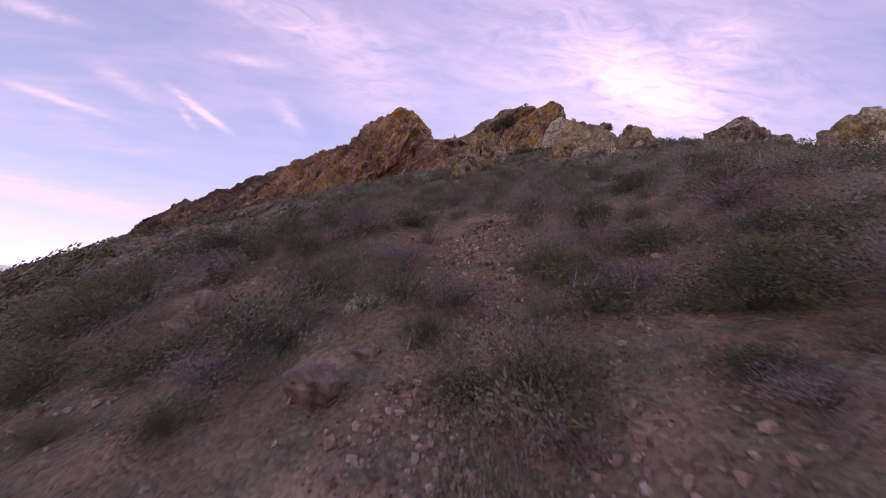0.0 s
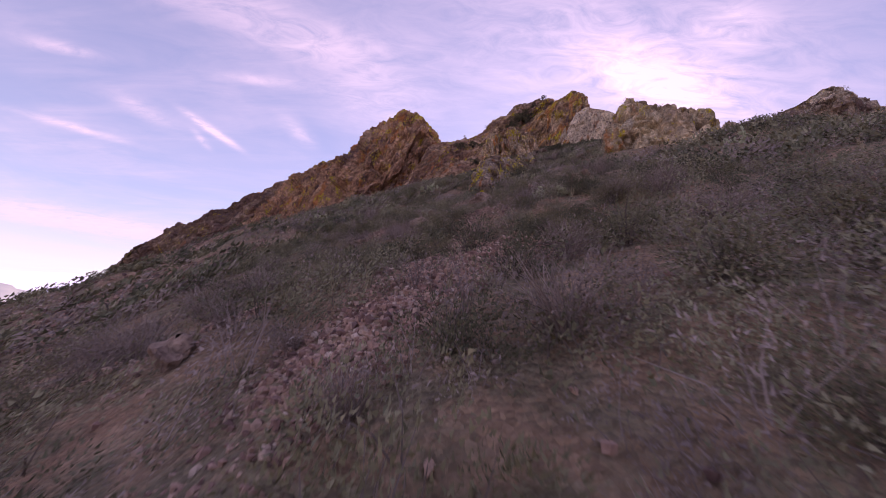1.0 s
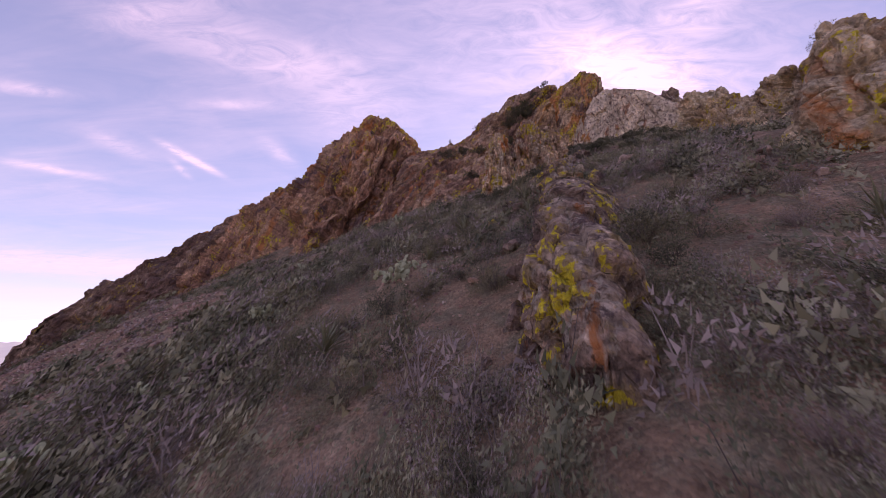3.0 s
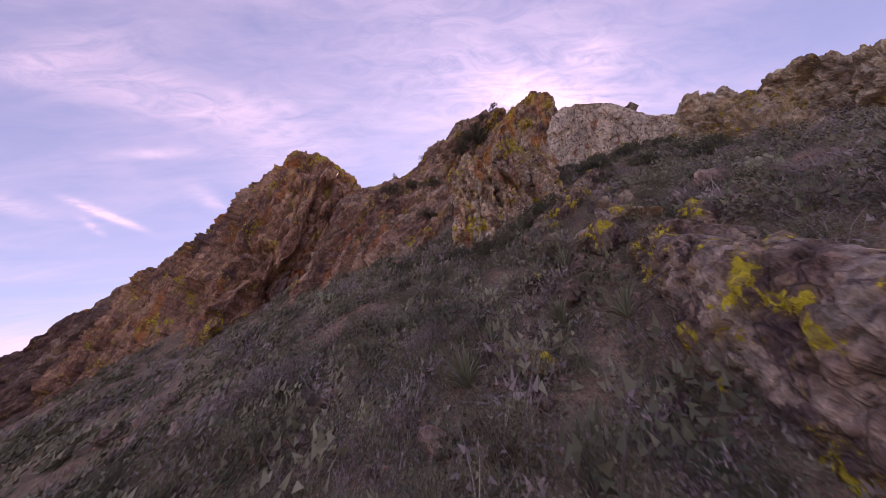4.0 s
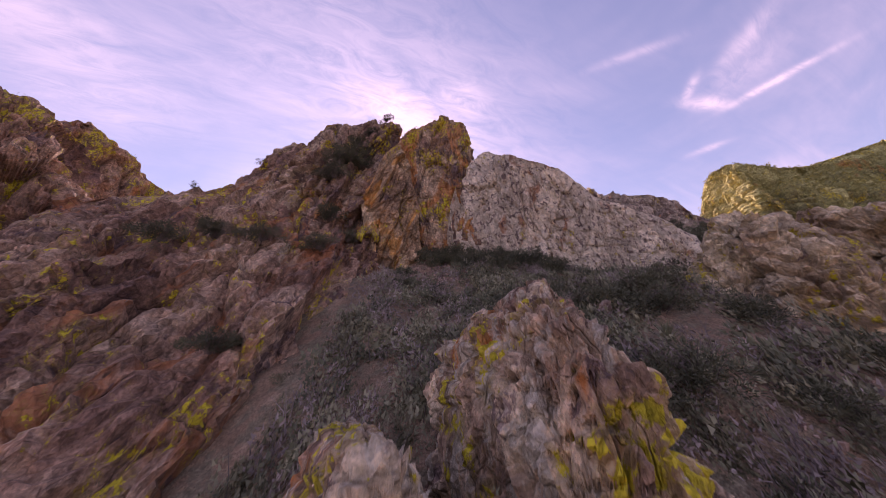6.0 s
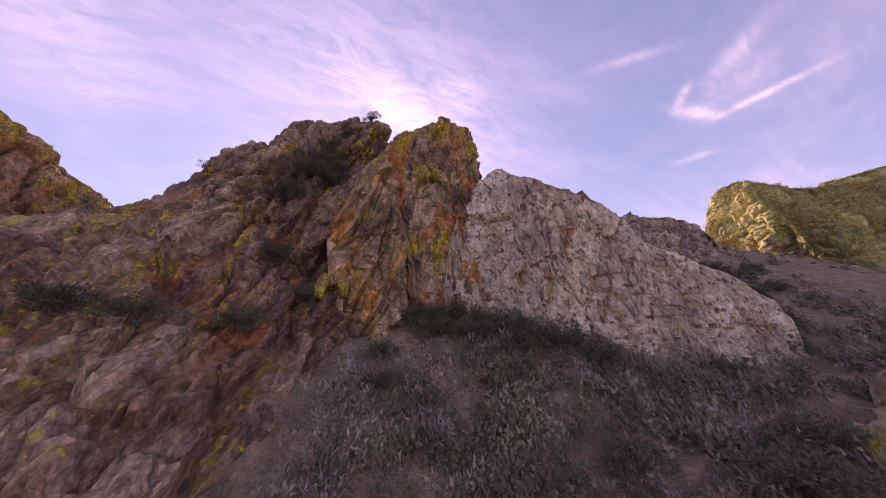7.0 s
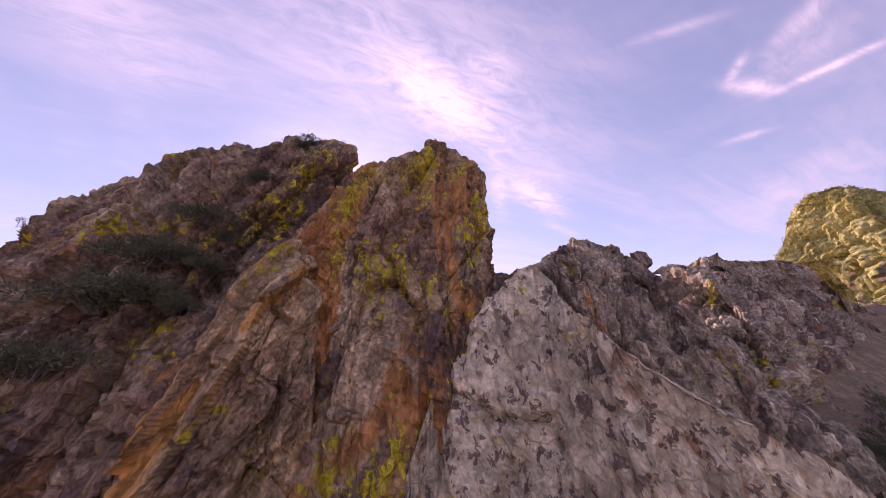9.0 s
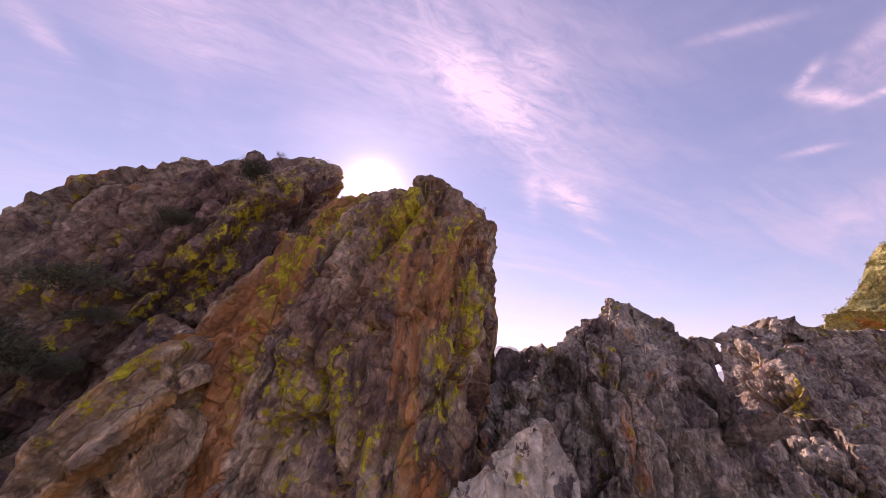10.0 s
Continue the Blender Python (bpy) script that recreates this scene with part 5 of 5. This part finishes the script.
r = np.random.default_rng(81)
BOULDERS_LOW = ((-1.6, 24.9, 1.5, 0.65), (-1.25, 23.9, 0.6, 0.6), (-2.2, 25.4, 0.7, 0.6), (1.6, 23.9, 0.75, 0.9), (2.1, 24.1, 0.6, 1.0), (-3.8, 23.9, 0.5, 0.8), (-5.2, 22.3, 0.3, 0.7), (-6.2, 22.0, 0.22, 0.8), (-5.9, 21.4, 0.3, 0.6))
BOULDERS_HIGH = ((-7.2, 37.6, 0.8, 0.7), (-6.7, 37.6, 0.55, 0.8), (-4.9, 36.5, 0.5, 0.9), (-4.4, 35.8, 0.6, 0.8), (-14.3, 43.3, 0.95, 0.6), (-3.3, 29.4, 0.32, 1.0), (-4.3, 51.3, 0.95, 0.7), (-2.6, 48.9, 0.75, 0.8), (-6.7, 50.3, 0.7, 0.7), (2.0, 43.0, 0.6, 0.8), (0.6, 40.6, 0.7, 0.9), (3.4, 40.5, 0.8, 0.8), (2.85, 40.8, 0.7, 0.8), (2.9, 40.1, 0.75, 0.7), (2.1, 40.1, 0.8, 0.7), (-0.2, 38.7, 0.9, 0.7),
                        (3.5, 39.4, 1.1, 0.6), (4.4, 38.9, 1.1, 0.8), (-8.4, 36.2, 0.8, 0.6), (-3.4, 46.8, 0.8, 0.8), (-3.9, 48.2, 0.9, 0.7), (-3.0, 49.4, 0.7, 0.8), (-4.6, 47.2, 0.6, 0.8), (-3.3, 51.0, 0.9, 0.7), (-5.6, 49.2, 0.8, 0.7), (-7.6, 51.2, 0.9, 0.7))
for bx, by, w, tall in BOULDERS_LOW + BOULDERS_HIGH:
    boulder(bx, by, w, r, stone, "angular pinkish-brown boulder half sunk in the slope", 0.25, tall)
for bx, by, w, tall in ((2.2, 39.6, 1.03, 0.8), (1.3, 39.5, 1.12, 0.8), (1.1, 38.9, 1.1, 0.8), (1.5, 38.3, 1.28, 0.8), (0.1, 38.5, 1.11, 0.8), (-0.6, 39.7, 0.89, 0.8)):
    boulder(bx, by, w, r, rock_shoulder, "pale tan boulder in a loose pile", 0.12, tall)
for bx, by, w, tall in ((-2.05, 7.6, 0.8, 0.72), (-1.7, 8.1, 0.42, 0.8)):
    boulder(bx, by, w, r, stone, "angular purple-brown boulder standing clear of low shrubs", 0.08, tall)
for bx, by, w, tall in ((-2.75, 29.9, 0.6, 1.6), (-0.3, 22.2, 0.55, 1.4), (-1.9, 38.6, 0.75, 1.1), (-1.4, 37.4, 0.75, 1.0), (-3.3, 37.3, 0.75, 1.0), (-2.7, 36.4, 0.95, 1.1), (-2.3, 37.2, 0.6, 1.2), (-1.6, 34.9, 0.5, 1.0), (0.1, 38.3, 1.1, 1.1), (-0.6, 39.7, 1.1, 0.9), (1.0, 38.8, 1.1, 1.0), (2.2, 37.6, 1.2, 0.9), (-0.9, 40.6, 0.7, 1.0)):
    boulder(bx, by, w, r, rock_rib_mat, "brown boulder spotted with bright yellow lichen", 0.3, tall)
bx, by = sow(900, (-14, 12, 5, 52), r, 1.0)
aside = (np.abs(bx + 1.5) > 2.2) | (by > 27)
bx, by = bx[aside], by[aside]
bs = stony(bx, by)
for i in np.argsort(-bs + 0.6 * r.random(len(bx)))[:90]:
    boulder(bx[i], by[i], 0.35 + 0.5 * r.random() ** 2, r, stone, "small weathered brown boulder among the scree", 0.25, 0.7, detail=(8, 11))

for bx, by, w in ((4.1, 62.3, 1.2), (3.5, 62.2, 1.0), (4.6, 62.4, 0.9), (3.3, 61.7, 0.9), (4.3, 61.9, 0.8)):
    boulder(bx, by, w, r, rock_lichen, "brown boulder crusted with bright yellow lichen", 0.3, 1.2, surface_z(red_rib, bx, by), (16, 24))

# prickly pears
r = np.random.default_rng(91)
PADS = []
for n in range(3):
    th, ph = np.meshgrid(np.linspace(0.08, math.pi - 0.08, 8), np.arange(10) * math.pi / 5, indexing="ij")
    wide = 0.40 + 0.05 * n
    v = np.stack([np.sin(th) * np.cos(ph) * wide * (1 - 0.18 * np.cos(th + math.pi)), np.sin(th) * np.sin(ph) * 0.075, 0.5 - 0.5 * np.cos(th)], -1).reshape(-1, 3)
    f = [(i * 10 + j, i * 10 + (j + 1) % 10, (i + 1) * 10 + (j + 1) % 10, (i + 1) * 10 + j) for i in range(7) for j in range(10)]
    me = mesh_of("pad", v, f)
    me.materials.append(pad_mat)
    PADS.append(me)


def prickly_pear(x, y, width, r):
    base = new("prickly_pear")
    base.matrix_basis = pose(x, y, float(ground_at(x, y)) - 0.03)
    tagged(base, "pale green prickly pear with clustered flat pads", "cactus", "prickly pears on the slope")
    count = int(26 + 30 * width)
    stack = []
    for n in range(max(3, count // 3)):
        a = r.random() * 6.283
        d = 0.40 * width * math.sqrt(r.random())
        stack.append((pose(math.cos(a) * d, math.sin(a) * d, 0, r.uniform(-30, 30), r.uniform(-30, 30), r.random() * 360), 0))
    made = 0
    while stack and made < count:
        m, level = stack.pop(0)
        s = (0.16 if width > 1.0 else 0.11) * (0.75 + 0.55 * r.random())
        pad = new("pad", PADS[int(r.integers(3))])
        pad.parent = base
        pad.matrix_basis = m @ Matrix.Diagonal((s, s, s, 1))
        made += 1
        if level < 3:
            for _ in range(int(r.integers(1, 3))):
                side = r.uniform(-0.7, 0.7)
                up = m @ pose(math.sin(side) * s * 0.36, 0, s * (0.52 + 0.44 * math.cos(side)), r.uniform(-28, 28), math.degrees(side) * 0.8, r.uniform(-50, 50))
                stack.append((up, level + 1))
    return base


for px, py, w in ((-5.8, 33.4, 1.7), (-5.5, 33.8, 1.3), (-10.2, 36.4, 1.3), (-2.3, 9.5, 0.6), (-4.1, 25.0, 0.7), (-11.2, 29.8, 1.1), (-9.6, 33.5, 1.1), (-10.8, 31.4, 0.9), (-0.1, 21.5, 0.5), (-0.2, 21.0, 0.6), (0.4, 20.4, 0.6), (-10.8, 38.2, 1.3), (-15.4, 39.0, 1.5),
                  (-13.0, 40.6, 1.2), (-17.2, 38.9, 1.4), (6.8, 22.2, 1.1), (5.5, 38.5, 1.2), (9.5, 40.0, 1.1), (-19.0, 35.5, 1.3), (-8.2, 45.5, 1.1)):
    prickly_pear(px, py, w, r)


# yuccas
def yucca_blade(wide=0.013, thick=0.004):
    """One stiff leaf along x, keeled below and drawn to a point."""
    v = [(0, -wide * 0.7, 0), (0, wide * 0.7, 0), (0, 0, -thick), (0.5, -wide, 0.03), (0.5, wide, 0.03), (0.5, 0, 0.03 - thick), (1, 0, 0)]
    f = [(0, 3, 4), (0, 4, 1), (0, 2, 5), (0, 5, 3), (2, 1, 4), (2, 4, 5), (3, 6, 4), (3, 5, 6), (5, 4, 6)]
    return mesh_of("leaf", np.array(v), f, False)


r = np.random.default_rng(95)
yucca = new("yucca")
blade = yucca_blade()
blade.materials.append(yucca_mat)
for n in range(60):
    leaf = new("leaf", blade)
    leaf.parent = yucca
    k = 0.6 * (0.7 + 0.4 * r.random())
    leaf.matrix_basis = pose(0, 0, 0.14, 0, -r.uniform(5, 80), r.random() * 360) @ Matrix.Diagonal((k, 1, 1, 1))
sv, sf = rock_lump(r, 5, 8, 0.05, 1.0)
solid("stem", sv * (0.16, 0.16, 0.32) + (0, 0, 0.02), sf, bark, yucca)
tagged(yucca, "spiky grey-green yucca rosette on stony ground", "yucca", "yuccas on the slope")
spots = ((-3.8, 36.3), (-1.9, 36.9), (-3.1, 37.6), (-1.0, 38.2), (-1.3, 35.9), (-2.3, 43.6), (1.3, 38.3), (-1.9, 42.9), (-4.9, 34.0), (-0.6, 42.0), (-6.4, 30.2), (3.2, 29.0), (4.6, 41.0), (7.2, 47.4), (-9.5, 27.5))
for n, (px, py) in enumerate(spots):
    m = pose(px, py, float(ground_at(px, py)), 0, 0, r.random() * 360)
    ob = copy_thing(yucca, m) if n else yucca
    if not n:
        ob.matrix_basis = m
    s = 0.8 + 0.6 * r.random()
    ob.scale = (s, s, s)

# scrub on the ledges of the crags
r = np.random.default_rng(97)
lx, ly, lz = [], [], []
for made, n in ((dome, 45), (red_rib, 70), (peak, 90), (fin, 8), (knob, 16), (far_cliff, 16), (shoulder_rock, 14), (right_rock, 30), (dark_rock, 16), (ridge_low, 70), (near_rib, 8), (pillars[0], 4), (pillars[2], 3), (pillars[4], 5), (rear_peak, 20), (top_rock, 10)):
    p, nm = made[1], made[2]
    good = np.flatnonzero((nm[:, 2] > 0.45) & (nm[:, 2] < 0.8) & (p[:, 2] > ground_at(p[:, 0], p[:, 1]) + 0.5))
    if len(good):
        pick = good[r.integers(0, len(good), n)]
        lx.append(p[pick, 0]), ly.append(p[pick, 1]), lz.append(p[pick, 2] - 0.15)
lx, ly, lz = np.concatenate(lx), np.concatenate(ly), np.concatenate(lz)
size = 0.25 + 0.6 * r.random(len(lx)) ** 2
v, f = scatter([leaf_cloud(200, r, 0.07, 0.026, 0.6, 0.3) for _ in range(5)], lx, ly, lz, size, r)
tagged(solid("ledge_scrub", v, f, deep, smooth=False), "small dark shrubs rooted on the rock ledges", "shrubs", kind="stuff")

# bushes in the hollow of the dome and along the foot of the walls
big = new("bush")
bv, bf = leaf_cloud(3200, r, 0.055, 0.022, 0.85, 0.2, 24)
solid("foliage", bv, bf, deep, big, smooth=False)
bv, bf = twig_fan(30, r, 0.012, 0.8, 0.6)
solid("branchwork", bv, bf, bark, big, smooth=False)
tagged(big, "dense dark green bush at the foot of the rock", "bush", "bushes under the crags")
LEDGE_BUSHES = (
    (2.0, 63.2, 1.8, dome), (3.3, 63.4, 1.5, dome), (2.6, 63.6, 2.0, dome), (3.4, 64.4, 1.8, dome), (1.6, 62.4, 1.8, dome), (0.4, 61.6, 2.0, dome), (4.4, 64.9, 1.4, dome), (-0.8, 60.8, 1.6, dome), (0.4, 59.4, 1.5, red_rib),
    (-2.2, 59.4, 1.5, red_rib), (-4.2, 60.6, 1.6, red_rib), (2.4, 61.4, 1.4, red_rib), (-6.2, 60.4, 1.7, red_rib), (-1.0, 54.6, 1.2, red_rib), (-3.4, 55.2, 1.4, red_rib), (6.3, 62.6, 1.2, dome), (5.6, 65.6, 1.0, dome), (7.2, 65.4, 1.0, dome),
    (4.6, 64.1, 1.0, dome), (3.8, 64.0, 1.2, dome), (4.2, 63.5, 1.1, dome), (5.1, 64.6, 0.8, dome), (3.0, 64.0, 1.3, dome))
WALL_BUSHES = (
    (9.9, 58.6, 1.6), (10.8, 57.8, 1.5), (8.4, 60.0, 1.6),
    (9.6, 60.6, 2), (8.6, 61, 2), (10.4, 59.8, 1.7), (12, 56.3, 2.1), (11.2, 58.2, 1.7), (7.6, 61.6, 1.8), (12.9, 55.6, 1.8), (14.2, 53.6, 1.1), (4.9, 58.8, 1.3),
    (9.4, 59.4, 1.7), (5.6, 60.4, 1.2), (16.4, 58.6, 1.3), (15.2, 62.6, 1.2), (17.5, 56.6, 1.3), (24.5, 58, 1.6), (26, 57, 1.8), (11, 47, 1.6), (9.5, 48.5, 1.7),
    (8, 50, 1.5), (12.5, 50, 1.6), (4.6, 45, 1.5), (6.2, 46.6, 1.7), (7.8, 45.2, 1.4), (9.6, 43.6, 1.6), (5.2, 48.6, 1.4))
OPEN_BUSHES = (
    (6.9, 50.8, 1.8), (3.6, 47.4, 1.3), (10.6, 49.8, 1.9), (4.9, 51.2, 1.4), (8.6, 52.4, 1.6), (11.8, 45.0, 1.4), (3.0, 43.2, 1.5), (-1.6, 42.6, 1.5), (-0.4, 42.4, 1.3),
    (0.8, 42.2, 1.6), (-2.8, 43.4, 1.4), (-5.0, 48.0, 1.5), (-6.2, 50.0, 1.6), (-4.4, 45.6, 1.4), (20.0, 56.0, 1.5), (22.5, 55.0, 1.6), (24.6, 55.2, 1.7), (27.3, 57.6, 1.8),
    (29.5, 56.8, 1.6), (26.0, 53.4, 1.8), (31.3, 57.4, 1.9), (28.4, 54.6, 1.6), (34.0, 56.6, 2.0), (37.5, 57.0, 2.0), (23.4, 52.8, 1.5), (32.6, 54.6, 1.7))
for n, (px, py, w, host) in enumerate(LEDGE_BUSHES + tuple((*q, None) for q in WALL_BUSHES + OPEN_BUSHES)):
    m = pose(px, py, surface_z(host, px, py) - 0.15, 0, 0, r.random() * 360) if host else stand(px, py, r.random() * 360, 0.05)
    ob = copy_thing(big, m) if n else big
    if not n:
        ob.matrix_basis = m
    ob.scale = (w, w, w * 0.75)


# small trees on the crests
def small_tree(x, y, z, tall, r, label):
    base = new("tree")
    base.matrix_basis = pose(x, y, z)
    tv, tf = twig_fan(9, r, 0.035 * tall, 0.8 * tall, 0.5 * tall)
    solid("trunk", tv, tf, bark, base)
    cv, cf = leaf_cloud(700, r, 0.06, 0.035, 0.8, 0.15, 16)
    solid("crown", cv * tall * 1.05 + (0, 0, 0.28 * tall), cf, deep, base, smooth=False)
    return tagged(base, label, "tree", "small trees on the crest")


for px, py, tall, host in ((-2.7, 71.6, 0.7, dome), (2.2, 70.2, 0.6, dome), (7.6, 68.1, 0.35, dome), (8.0, 32.9, 0.55, shoulder_rock), (15.6, 63.0, 0.45, dark_rock), (-6.5, 67.4, 0.5, red_rib)):
    small_tree(px, py, surface_z(host, px, py) - 0.3, tall, r, "small scraggy desert tree on the rocky crest")

# scrub on the sunlit hill
r = np.random.default_rng(103)
p, nm = sunny_hill[1], sunny_hill[2]
good = np.flatnonzero((nm[:, 2] > 0.25) & (p[:, 2] > 58))
pick = good[r.integers(0, len(good), 5000)]
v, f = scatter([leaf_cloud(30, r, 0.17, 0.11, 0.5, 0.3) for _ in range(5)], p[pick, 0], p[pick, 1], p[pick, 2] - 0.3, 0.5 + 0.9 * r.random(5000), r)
tagged(solid("hill_scrub", v, f, sun_tinted, smooth=False), "sunlit yellow-green scrub on the far hill", "shrubs", kind="stuff")

# pale bird droppings on the dome
r = np.random.default_rng(109)
for sx, sy, sz, long in ((5.3, 67.9, 53.7, 0.35), (5.55, 67.8, 53.6, 0.24), (4.7, 68.3, 54.0, 0.2), (5.0, 67.3, 50.5, 0.6), (5.2, 66.9, 49.8, 0.42), (4.1, 67.9, 49.6, 0.24), (2.5, 68.2, 50.5, 0.24), (2.9, 68.2, 50.5, 0.2), (4.3, 67.7, 52.3, 0.22)):
    near = int(np.argmin(((dome[1] - (sx, sy, sz)) ** 2).sum(1)))
    at, out = Vector(dome[1][near]), Vector((0.1, -0.9, 0.35)).normalized()
    v, f = rock_lump(r, 5, 8, 0.5, 1.0)
    streak = solid("white_streak", v * (0.14, 0.05, long), f, chalk, dome[0])
    streak.matrix_parent_inverse = dome[0].matrix_basis.inverted()
    streak.matrix_basis = Matrix.Translation(at + out * 0.02) @ Vector((0, -1, 0)).rotation_difference(out).to_matrix().to_4x4()
